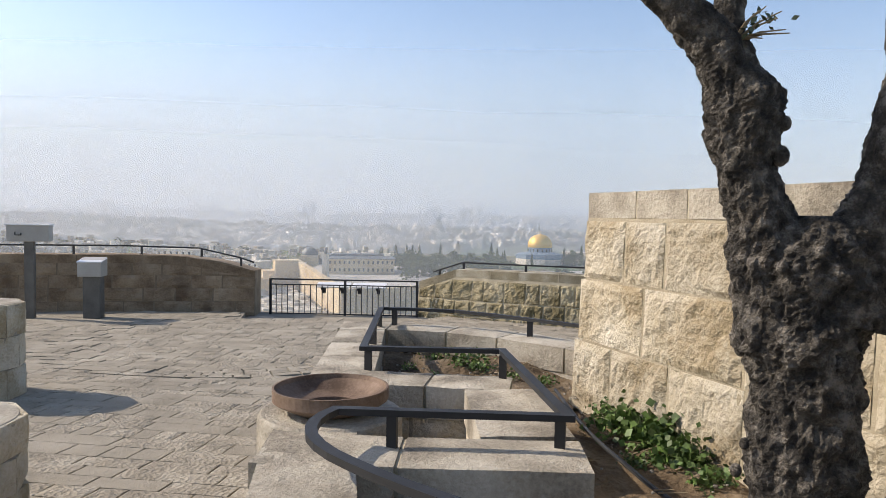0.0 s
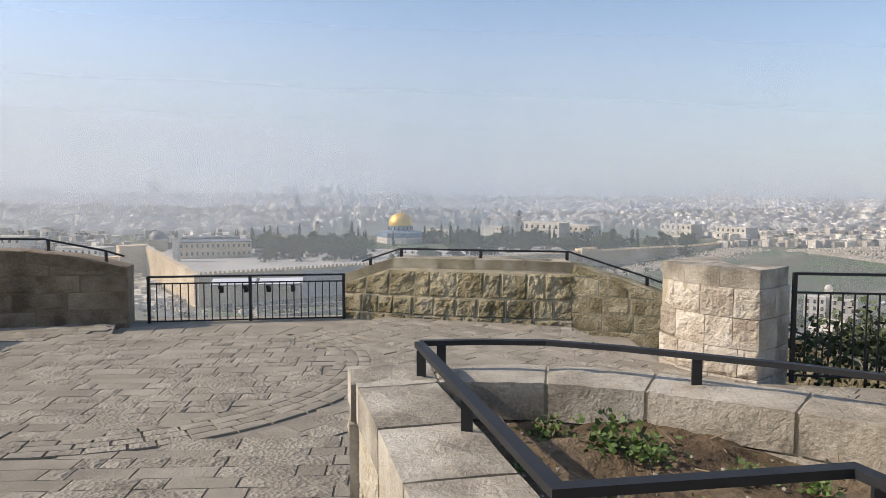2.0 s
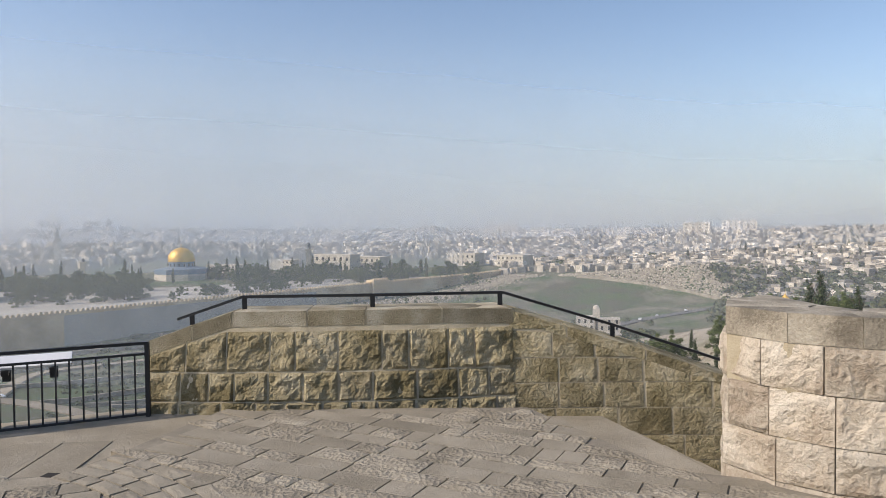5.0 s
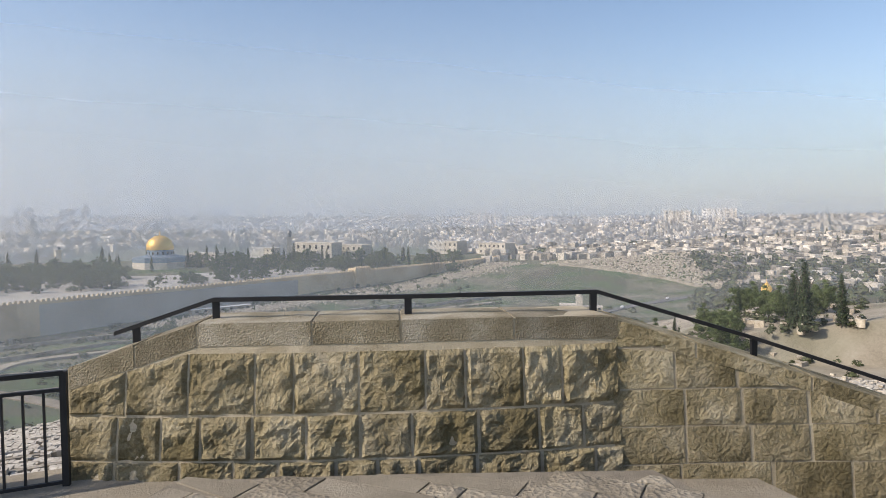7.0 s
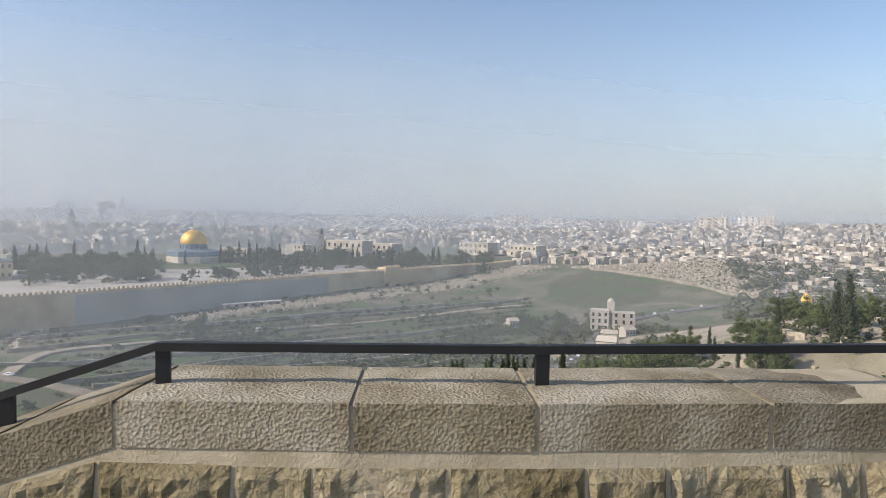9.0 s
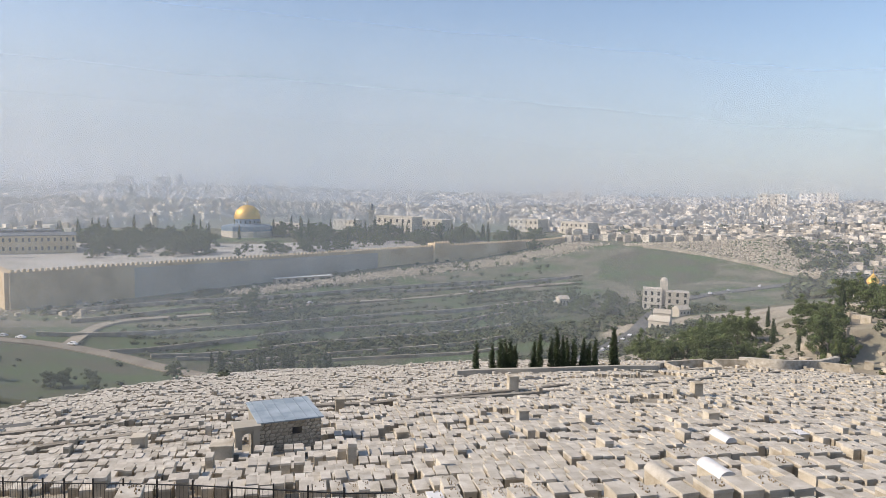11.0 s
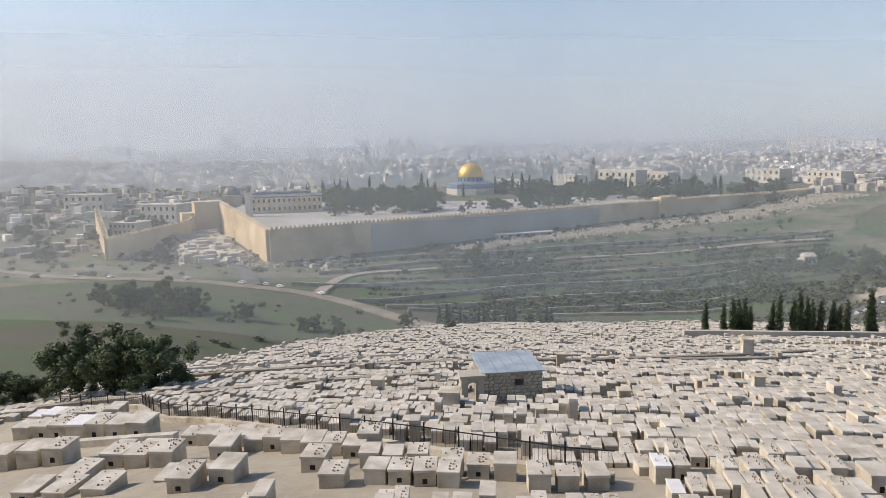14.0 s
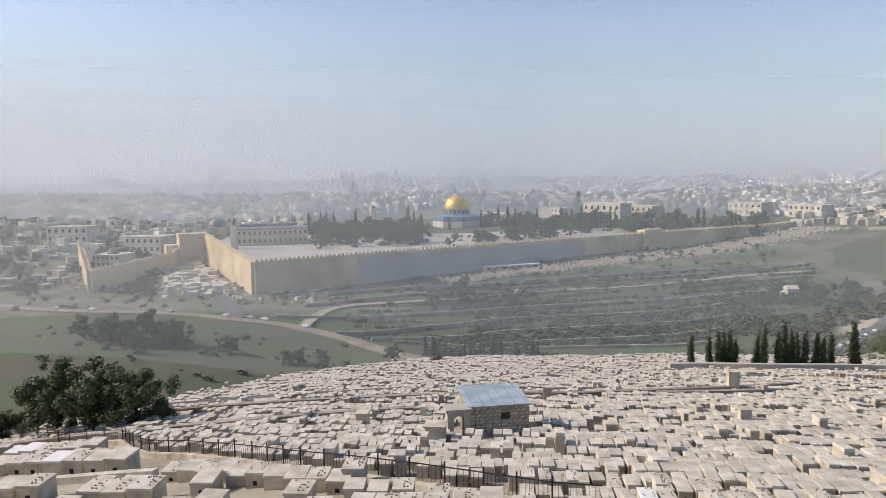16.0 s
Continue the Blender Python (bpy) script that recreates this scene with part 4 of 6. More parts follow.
# ---- weeds, hose, twigs, hedge ----
def weed(x, y, z, size, n, seed, name="weed", label="leafy green weed growing from dry soil"):
    v, f = leaf_cloud([(0, 0, size * 0.35), (size * 0.4, 0.05, size * 0.3), (-size * 0.4, 0, size * 0.3), (0, size * 0.35, size * 0.25)], int(n * 2.4), size * 0.24, size * 0.34, seed, 2.4)
    v = [(a.x, a.y, abs(a.z)) for a in v]
    ob = link_mesh(name, v, f, LEAF)
    ob.matrix_world = pose(x, y, z)
    return tagged(ob, label, "plant", "weeds in the planter")


for k, (x, y, z, s, n) in enumerate(((3.18, 7.0, 0.74, 0.16, 90), (3.3, 6.72, 0.74, 0.24, 160), (3.5, 6.55, 0.74, 0.26, 190), (3.62, 6.3, 0.72, 0.22, 150), (3.75, 6.05, 0.72, 0.16, 90), (4.6, 4.95, 0.72, 0.26, 150), (3.4, 6.2, 0.72, 0.12, 60),
                                     (2.0, 8.2, 0.74, 0.15, 70), (2.15, 8.1, 0.74, 0.13, 60), (1.7, 8.35, 0.74, 0.12, 50), (2.5, 7.9, 0.74, 0.1, 40), (2.75, 7.8, 0.74, 0.1, 40), (2.2, 7.5, 0.74, 0.08, 30), (1.9, 7.6, 0.74, 0.09, 30), (2.05, 8.55, 0.74, 0.12, 50), (1.6, 7.9, 0.74, 0.08, 30))):
    weed(x + (0.09 if y < 7.1 else 0), y + (0.06 if y < 7.1 else 0), z, s * (0.8 if y < 7.1 else 1.05), n, 40 + k)
hose = tagged(new("irrigation_hose"), "black irrigation hose lying on the soil beside the wall", "hose")
bm = bmesh.new()
P, R = smooth_path([Vector((2.86, 7.55, 0.78, 0.012)), Vector((3.02, 7.1, 0.78, 0.012)), Vector((3.2, 6.65, 0.77, 0.012)), Vector((3.42, 6.2, 0.77, 0.012)), Vector((3.7, 5.75, 0.76, 0.012)), Vector((4.1, 5.5, 0.76, 0.012))], 30)
add_tube(bm, P, R, 8)
part("tube", bm, HOSE, hose)
rt = random.Random(21)
bm = bmesh.new()
for k in range(60):
    if k % 2:
        x, y = rt.uniform(1.3, 3.0), rt.uniform(7.0, 8.5)
    else:
        x, y = rt.uniform(2.9, 3.9), rt.uniform(5.5, 6.9)
    a, L = rt.uniform(0, 6.28), rt.uniform(0.04, 0.2)
    add_tube(bm, [(x, y, 0.77), (x + L * math.cos(a), y + L * math.sin(a), 0.785 + rt.uniform(0, 0.04))], [0.004, 0.002], 4)
tagged(part("dry_twigs", bm, TWIG), "scattered dry twigs and straw on the soil", "twigs", kind="stuff")
bm = bmesh.new()
for k in range(260):
    x, y = (rt.uniform(1.2, 3.1), rt.uniform(6.9, 8.6)) if k % 2 else (rt.uniform(2.8, 4.3), rt.uniform(4.8, 7.2))
    bmesh.ops.create_icosphere(bm, subdivisions=1, radius=rt.uniform(0.004, 0.013), matrix=Matrix.Translation((x, y, 0.765)) @ Matrix.Diagonal((1, 1.2, 0.7, 1)))
tagged(part("pebbles", bm, TERRACE), "small pale stones and clods on the soil", "pebbles", kind="stuff")

hedge = tagged(new("hedge"), "dark leafy hedge behind the bar fence", "hedge")
cs = [(4.9 + 0.25 * k, 13.35 + 0.25 * (k % 2), 0.1 + 0.15 * (k % 3)) for k in range(18)]
v, f = leaf_cloud(cs, 4200, 0.075, 0.22, 61, 2.4)
link_mesh("foliage", v, f, FOLIAGE, hedge)
bm = bmesh.new()
for k in range(18):
    x, y, z = cs[k]
    add_tube(bm, [(x, y, -0.6), (x + 0.05, y, z + 0.2)], [0.02, 0.008], 5)
part("stem", bm, TRUNK, hedge)


# ---- burial slope ----
def bearing(x, y):
    return math.degrees(math.atan2(x - LOOK_X, y - LOOK_Y)), math.hypot(x - LOOK_X, y - LOOK_Y)


def tomb_arrays(items):
    """Joined plain tombs with a raised lid edge: items of x, y, z, length, width, height, turn, tilt."""
    base = [(-1, -1, -0.6), (1, -1, -0.6), (1, 1, -0.6), (-1, 1, -0.6), (-1, -1, 0.86), (1, -1, 0.86), (1, 1, 0.86), (-1, 1, 0.86), (-1.05, -1.02, 0.86), (1.05, -1.02, 0.86), (1.05, 1.02, 0.86), (-1.05, 1.02, 0.86), (-1.02, -1, 1), (1.02, -1, 1), (1.02, 1, 1), (-1.02, 1, 1)]
    quads = [(0, 1, 5, 4), (1, 2, 6, 5), (2, 3, 7, 6), (3, 0, 4, 7), (8, 9, 13, 12), (9, 10, 14, 13), (10, 11, 15, 14), (11, 8, 12, 15), (12, 13, 14, 15), (4, 5, 9, 8), (5, 6, 10, 9), (6, 7, 11, 10), (7, 4, 8, 11)]
    verts, faces = [], []
    for x, y, z, L, w, h, turn, tilt in items:
        c, s = math.cos(turn), math.sin(turn)
        n = len(verts)
        for a, b, e in base:
            px, py = a * w / 2, b * L / 2
            verts.append((x + px * c - py * s, y + px * s + py * c, z + e * h + tilt * py))
        faces += [tuple(n + k for k in q) for q in quads]
    return verts, faces


FENCE = [(-46, 67.5), (-40.9, 65.2), (-34.9, 63.7), (-31.0, 59.6), (-27.8, 56.8), (-23.9, 55.2), (-17.5, 51.1), (-13.4, 48.2), (-10.2, 46.4), (-6.8, 44.4), (-3.3, 42.3), (-0.6, 41.0), (1.15, 40.7)]


def fence_side(x, y):
    """How far a place lies behind the burial ground's fence."""
    for (ax, ay), (bx, by) in zip(FENCE, FENCE[1:]):
        if ax <= x <= bx:
            return y - (ay + (by - ay) * (x - ax) / (bx - ax))
    return 9.0 if x > 1.15 else 3.0


# rows of family tombs before the fence: first and last place, count, width, length, height
TOMB_ROWS = (
    ((-33.2, 53.4), (-26.0, 51.6), 5, 1.3, 2.5, 1.05), ((-37.4, 54.9), (-35.0, 54.0), 2, 1.3, 2.5, 1.0), ((-41.5, 60.4), (-34.4, 60.0), 6, 1.15, 2.4, 0.85),
    ((-37.0, 57.6), (-30.0, 56.6), 5, 1.1, 2.2, 0.6), ((-29.6, 45.4), (-26.4, 45.6), 3, 1.2, 2.3, 1.1), ((-21.5, 43.6), (-18.6, 43.2), 3, 1.15, 2.2, 0.8),
    ((-21.8, 41.6), (-21.8, 41.6), 1, 1.15, 2.6, 0.45), ((-22.4, 39.6), (-18.6, 39.0), 3, 1.1, 2.4, 0.4), ((-16.6, 40.6), (-15.6, 40.4), 2, 1.0, 2.6, 0.2),
    ((-14.7, 38.8), (-13.5, 39.8), 2, 1.05, 2.4, 0.75), ((-16.3, 44.3), (-16.3, 44.3), 1, 1.1, 2.3, 0.75), ((-15.4, 45.8), (-9.6, 43.5), 6, 0.95, 2.0, 0.75),
    ((-20.2, 48.0), (-16.8, 46.9), 4, 1.0, 2.1, 0.7), ((-10.4, 41.2), (-10.4, 41.2), 1, 1.05, 1.9, 0.75), ((-8.7, 38.7), (-8.7, 38.7), 1, 1.05, 1.9, 0.65),
    ((-8.3, 41.6), (-6.3, 41.6), 3, 0.85, 1.7, 0.7), ((-7.2, 39.2), (-4.5, 39.0), 4, 0.85, 1.7, 0.65), ((-4.7, 40.5), (-2.7, 40.2), 3, 0.85, 1.6, 0.7),
    ((-1.4, 38.9), (0.5, 39.6), 3, 0.8, 1.6, 0.7), ((-9.2, 44.2), (-8.8, 44.0), 1, 1.0, 2.0, 1.05), ((-24.6, 48.0), (-22.6, 47.4), 2, 1.0, 2.1, 0.25),
    ((9.4, 40.4), (11.7, 40.2), 4, 0.75, 1.7, 0.75), ((12.9, 40.3), (16.4, 40.9), 4, 0.95, 1.9, 0.95), ((19.4, 47.0), (21.8, 47.0), 3, 0.9, 1.8, 0.9), ((16.2, 50.8), (21.0, 52.8), 6, 0.85, 1.7, 0.6),
    ((23.6, 52.2), (26.4, 53.5), 3, 0.95, 1.8, 0.8), ((12.9, 47.5), (12.9, 47.5), 1, 1.0, 1.7, 0.8), ((26.9, 62.0), (31.0, 62.0), 5, 0.85, 1.7, 0.7),
)


BARRELS = ((12.3, 43.4, 0.72), (15.3, 44.8, 0.76), (22.0, 57.3, 0.72))


def make_tombs():
    """The tall family tombs in their rows, then the slope's own rows, near and far."""
    r = random.Random(99)
    rows, near, far = [], [], []
    for (ax, ay), (bx, by), n, w, L, h in TOMB_ROWS:
        for k in range(n):
            u = k / max(1, n - 1)
            x, y = ax + (bx - ax) * u, ay + (by - ay) * u + r.gauss(0, 0.06)
            rows.append((x, y, land(x, y) + 0.04, L * r.uniform(0.6, 0.7), w * r.uniform(0.86, 0.95), h * r.uniform(0.9, 1.12), radians(8) + r.gauss(0, 0.03), -0.02))
    taken = rows + list(BARRELS)
    for fine in (False, True):
        y = 20.0
        while y < 190:
            small = 0.74 if fine else 0.84
            deep = r.uniform(1.5, 1.75) * small
            x = -110.0 + r.uniform(0, 1)
            block_h, left = 0.5, 0
            while x < 120:
                w = r.uniform(0.5, 0.66) * small
                x += w + 0.05 + abs(r.gauss(0.03, 0.06))
                if left <= 0:
                    block_h, left = r.choice((0.3, 0.42, 0.48, 0.55, 0.62, 0.72)), r.randint(2, 8)
                    x += r.choice((0.0, 0.15, 0.5, 1.1))
                left -= 1
                yy = y + 2.6 * noise.noise(Vector((x * 0.05, y * 0.05, 3))) + r.gauss(0, 0.08) - 0.12 * x * (1 if x < 0 else 0.3)
                az, d = bearing(x, yy)
                crest = ramp(CREST, az)
                if d > crest - 1.5 or d < 11 or abs(az + 4) > 52 or yy < 18:
                    continue
                gap = fence_side(x, yy)
                if fine != (d > 66 or (x < -7 and gap > 0 and d > 38)):
                    continue
                if abs(gap) < 1.5 or (gap < 0 and d > 21.8 and x > -46) or (1.0 < x < 2.4 and 30 < yy < 41):
                    continue
                if gap < 0 and r.random() < 0.5:
                    continue
                if (x + 6.2) ** 2 + (yy - 63.2) ** 2 < 17:
                    continue
                if d < 66 and any(abs(x - q[0]) < 0.9 and abs(yy - q[1]) < 1.3 for q in taken):
                    continue
                lane = noise.noise(Vector((x * 0.02, yy * 0.085, 8)))
                if abs(lane) < 0.03 and d > 46:
                    continue
                if r.random() < 0.06 + 0.1 * max(0, noise.noise(Vector((x * 0.1, yy * 0.1, 5)))):
                    continue
                hgt = block_h * r.uniform(0.85, 1.15) * (0.9 if fine else 0.98)
                if r.random() < 0.035:
                    hgt *= 1.7
                turn = radians(8 + 9 * noise.noise(Vector((x * 0.03, yy * 0.03, 1)))) + r.gauss(0, 0.03)
                item = (x, yy, land(x, yy) + 0.02, r.uniform(1.05, 1.3) * small, w, hgt, turn, -0.03 + r.gauss(0, 0.012))
                (near if d < 36 and -41 < az < 31 else far).append(item)
            y += deep
    near.sort(key=lambda t: math.hypot(t[0] - LOOK_X, t[1] - LOOK_Y))
    room = 295 - len(rows)
    return rows + near[:room], far + near[room:]


near_tombs, far_tombs = make_tombs()
v, f = tomb_arrays(far_tombs)
slope = link_mesh("far_tombs", v, f, TOMB)
# Lid faces take the lighter copy, so sunlit tops are painted in.
slope.data.materials.append(TOMB_BRIGHT)
slope.data.polygons.foreach_set("material_index", [1 if 4 <= k % 13 <= 8 else 0 for k in range(len(f))])
tagged(slope, "thousands of pale stone tombs in rows down the slope", "tombs", kind="stuff")

TOMB_BODY, TOMB_TOP = [], []
for k in range(6):
    bm = bmesh.new()
    add_box(bm, 0, 0, -0.6, 1, 1, 1.46, 0, 0.012)
    for vv in bm.verts:
        vv.co += Vector((0.02 * noise.noise(vv.co * 3 + Vector((k, 0, 0))), 0.012 * noise.noise(vv.co * 4 + Vector((0, k, 0))), 0.0))
    me = bpy.data.meshes.new("body")
    bm.to_mesh(me), bm.free()
    me.materials.append(TOMB)
    TOMB_BODY.append(me)
    bm = bmesh.new()
    add_box(bm, 0, 0, 0.86, 1.07, 1.03, 0.14, 0, 0.02)
    for vv in bm.verts:
        vv.co += Vector((0.02 * noise.noise(vv.co * 3 + Vector((k, 5, 0))), 0.01 * noise.noise(vv.co * 4 + Vector((5, k, 0))), 0.02 * noise.noise(vv.co * 2 + Vector((0, 0, k)))))
    me = bpy.data.meshes.new("lid")
    bm.to_mesh(me), bm.free()
    me.materials.append(TOMB_BRIGHT)
    TOMB_TOP.append(me)
bm = bmesh.new()
add_box(bm, 0, 0, 0.86, 1.06, 1.02, 0.12, 0, 0.015)
MARBLE_LID = bpy.data.meshes.new("lid")
bm.to_mesh(MARBLE_LID), bm.free()
MARBLE_LID.materials.append(MARBLE)
# Flat black plate: the niche's inner shade put into the colour, no recess cut.
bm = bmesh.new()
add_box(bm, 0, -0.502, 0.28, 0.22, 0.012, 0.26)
NICHE_SHADE = bpy.data.meshes.new("niche")
bm.to_mesh(NICHE_SHADE), bm.free()
NICHE_SHADE.materials.append(DARKHOLE)
STONES = []
for k in range(4):
    bm = bmesh.new()
    rs = random.Random(k)
    for i in range(rs.randint(6, 16)):
        bmesh.ops.create_icosphere(bm, subdivisions=1, radius=1.0, matrix=Matrix.Translation((rs.uniform(-0.42, 0.42), rs.uniform(-0.45, 0.45), 1.03)) @ Matrix.Diagonal((rs.uniform(0.03, 0.06), rs.uniform(0.015, 0.03), 0.06, 1)))
    me = bpy.data.meshes.new("pebble")
    bm.to_mesh(me), bm.free()
    me.materials.append(TWIG)
    STONES.append(me)
rk = random.Random(4)
for x, y, z, L, w, h, turn, tilt in near_tombs:
    white = rk.random() < 0.09
    niche = rk.random() < 0.4 and h > 0.4
    t = thing("tomb", (x, y, z), "white marble topped stone tomb on the slope" if white else ("pale limestone tomb with a flat black plate for a niche" if niche else "pale weathered limestone tomb on the slope"), "tomb", "tombs on the slope", turn=math.degrees(turn))
    for nm, me in (("body", rk.choice(TOMB_BODY)), ("lid", MARBLE_LID if white else rk.choice(TOMB_TOP))):
        o = new(nm, me)
        o.parent, o.scale = t, (w, L, h)
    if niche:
        o = new("niche", NICHE_SHADE)
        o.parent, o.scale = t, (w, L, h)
    if rk.random() < 0.6:
        o = tagged(new("visitor_stone", rk.choice(STONES)), kind="stuff")
        o.parent, o.scale = t, (w, L, h)

# fence of the burial ground
cem_fence = tagged(new("burial_ground_fence"), "thin dark steel fence running between the tombs", "fence")
for (ax, ay), (bx, by) in zip(FENCE, FENCE[1:]):
    a, b = Vector((ax, ay, land(ax, ay) - 0.1)), Vector((bx, by, land(bx, by) - 0.1))
    n = max(1, round((b - a).length / 2.0))
    for k in range(n):
        p, q = a + (b - a) * (k / n), a + (b - a) * ((k + 1) / n)
        bm = bmesh.new()
        add_box(bm, p.x, p.y, p.z, 0.06, 0.06, 1.45)
        part("post", bm, IRON, cem_fence)
        for hh in (1.22, 0.3):
            bm = bmesh.new()
            add_bar(bm, p + Vector((0, 0, hh)), q + Vector((0, 0, hh)), 0.04, 0.045)
            part("rail", bm, IRON, cem_fence)
        bm = bmesh.new()
        m = 8
        for i in range(1, m):
            c = p + (q - p) * (i / m)
            add_box(bm, c.x, c.y, c.z + 0.3, 0.013, 0.013, 0.9)
        tagged(part("baluster", bm, IRON, cem_fence), kind="stuff")
bm = bmesh.new()
pts = [(x, y - 0.35, land(x, y - 0.35) + 0.1) for x, y in FENCE[1:]]
add_path(bm, pts, 0.35, 0.5)
tagged(part("kerb", bm, TOMB), "pale stone kerb along the burial ground fence", "kerb", kind="structure")

bm = bmesh.new()
add_path(bm, [(x, y, land(x, y) + 0.1) for x, y in ((-30.2, 49.6), (-28, 49.5), (-25, 49.3), (-22.2, 49.2))], 0.5, 0.7)
tagged(part("kerb", bm, TOMB_BRIGHT), "long white stone kerb across bare ground between tombs", "kerb", kind="structure")

# small stone hut with a blue-grey roof
hz = land(-5, 62) + 0.5
hut = thing("stone_hut", (-5.75, 63.7, hz), "rubble-stone hut with flat blue-grey roof and arched porch", "hut", turn=19)
bm = bmesh.new()
add_box(bm, 0, 0, -1.1, 4.0, 4.4, 2.8)
part("wall", bm, TERRACE, hut)
rh = random.Random(12)
for k in range(-2, 7):
    xx = -2.0
    while xx < 1.95:
        w = min(rh.uniform(0.28, 0.5), 2.0 - xx)
        if not (k in (3, 4) and 0.1 < xx + w / 2 < 0.75):
            v, f = block([(xx, -2.2, 0.24 * k), (xx + w, -2.2, 0.24 * k), (xx + w, -2.2, 0.24 * (k + 1)), (xx, -2.2, 0.24 * (k + 1))], (0, -1, 0), 0.05, 0.05, 500 + k * 20 + int(xx * 9), 2, 2, 0.02)
            link_mesh("stone", v, f, TOMB, hut)
        xx += w
bm = bmesh.new()
add_box(bm, 0.42, -2.19, 0.78, 0.62, 0.06, 0.42)
part("window", bm, WINDOWDARK, hut)
bm = bmesh.new()
add_box(bm, 0, 0, 1.7, 4.3, 4.9, 0.1, 0, 0.02)
roof = part("roof", bm, ZINC, hut)
for k in range(6):
    bm = bmesh.new()
    add_box(bm, -1.8 + 0.72 * k, 0, 1.795, 0.04, 4.9, 0.03)
    part("seam", bm, ZINC, roof)
bm = bmesh.new()
for sx in (-3.35, -2.25):
    add_box(bm, sx, -2.1, -0.9, 0.42, 1.2, 2.6)
add_box(bm, -2.8, -2.1, 1.55, 1.7, 1.4, 0.22, 0, 0.02)
for k in range(8):
    a0, a1 = math.pi * k / 8, math.pi * (k + 1) / 8
    am = (a0 + a1) / 2
    hh = 1.56 - (0.95 + 0.34 * math.sin(am))
    if hh > 0.02:
        add_box(bm, -2.8 + 0.34 * math.cos(am), -2.5, 0.95 + 0.34 * math.sin(am), 0.36 * abs(math.cos(a0) - math.cos(a1)) + 0.01, 0.3, hh)
part("porch", bm, HOUSE, hut, "pale plastered arched porch")
for x, y, w, h in ((-8.5, 57.6, 1.2, 1.2), (2.2, 62, 0.8, 1.0), (17, 100, 1.2, 2.4), (38, 95, 1.1, 1.9), (-3.2, 86, 0.9, 1.5), (12, 70, 0.8, 1.2), (26, 67, 0.9, 1.3), (-16, 66, 0.9, 1.1)):
    bm = bmesh.new()
    add_box(bm, 0, 0, -0.5, w, w, h + 0.5, 6, 0.04)
    add_box(bm, 0, 0, h, w * 1.1, w * 1.1, 0.12, 6, 0.02)
    ob = part("tomb_pillar", bm, TOMB)
    ob.matrix_world = pose(x, y, land(x, y))
    tagged(ob, "tall squared limestone tomb pillar among lower tombs", "tomb", "tall tombs")
# barrel-topped marble tombs
for x, y, s in BARRELS:
    t = thing("barrel_tomb", (x, y, land(x, y) + 0.25), "limestone tomb with a rounded pale stone top" if x < 13 else "limestone tomb with a rounded white marble top", "tomb", "barrel tombs", turn=8)
    bm = bmesh.new()
    add_box(bm, 0, 0, -0.8, 1.0 * s, 1.7, 1.25, 0, 0.02)
    part("body", bm, TOMB, t)
    bm = bmesh.new()
    n = 14
    ends = []
    for yy in (-0.87, 0.87):
        ends.append([bm.verts.new((0.54 * s * math.cos(math.pi * k / n), yy, 0.45 + 0.42 * s * math.sin(math.pi * k / n))) for k in range(n + 1)])
    for k in range(n):
        bm.faces.new((ends[0][k], ends[0][k + 1], ends[1][k + 1], ends[1][k]))
    bm.faces.new(ends[0]), bm.faces.new(ends[1][::-1])
    bm.faces.new((ends[0][0], ends[0][n], ends[1][n], ends[1][0]))
    part("vault", bm, TOMB_BRIGHT if x < 13 else MARBLE, t)


# ---- walls, roads and terraces on the land ----
def ribbon(name, pts, width, mat, lift, label, category, thick=0.0, n=60):
    """A strip that follows the land; with thick, a low wall."""
    pts = [Vector((x, y, 0)) for x, y in pts]
    P, _ = smooth_path([Vector((p.x, p.y, 0, 1)) for p in pts], n)
    bm = bmesh.new()
    rows = []
    for i, p in enumerate(P):
        p = Vector(p)
        d = (Vector(P[min(i + 1, n)]) - Vector(P[max(i - 1, 0)])).normalized()
        o = Vector((d.y, -d.x, 0)) * width / 2
        z = max(land(p.x + o.x, p.y + o.y), land(p.x - o.x, p.y - o.y), land(p.x, p.y)) + lift
        rows.append([bm.verts.new((p.x + o.x, p.y + o.y, z - 3)), bm.verts.new((p.x + o.x, p.y + o.y, z + thick)), bm.verts.new((p.x - o.x, p.y - o.y, z + thick)), bm.verts.new((p.x - o.x, p.y - o.y, z - 3))])
    for a, b in zip(rows, rows[1:]):
        for k in range(4):
            bm.faces.new((a[k], a[(k + 1) % 4], b[(k + 1) % 4], b[k]))
    bm.faces.new(rows[0]), bm.faces.new(rows[-1][::-1])
    return tagged(part(name, bm, mat), label, category, kind="structure")


ribbon("road", [(-420, 330), (-320, 330), (-232, 319), (-195, 325), (-164, 323), (-130, 321), (-95, 306), (-55, 270), (-20, 235)], 7, TRACK, 0.5, "pale dusty road across the valley", "road")
ribbon("road", [(-130, 322), (-133, 378), (-95, 408), (-32, 438), (37, 459), (137, 498)], 6, TRACK, 0.5, "pale road along the terraced slope", "road")
ribbon("road", [(70, 262), (87, 283), (117, 324), (160, 394), (188, 421), (240, 440), (300, 450)], 8, ROAD, 0.6, "asphalt road winding through the valley", "road")
ribbon("road", [(-164, 326), (-200, 380), (-250, 430), (-330, 470), (-420, 560)], 8, ROAD, 0.6, "asphalt road climbing beside the old walls", "road")
ribbon("road", [(300, 452), (345, 505), (385, 590), (420, 690)], 9, ROAD, 0.6, "asphalt road beside the far burial hill", "road")
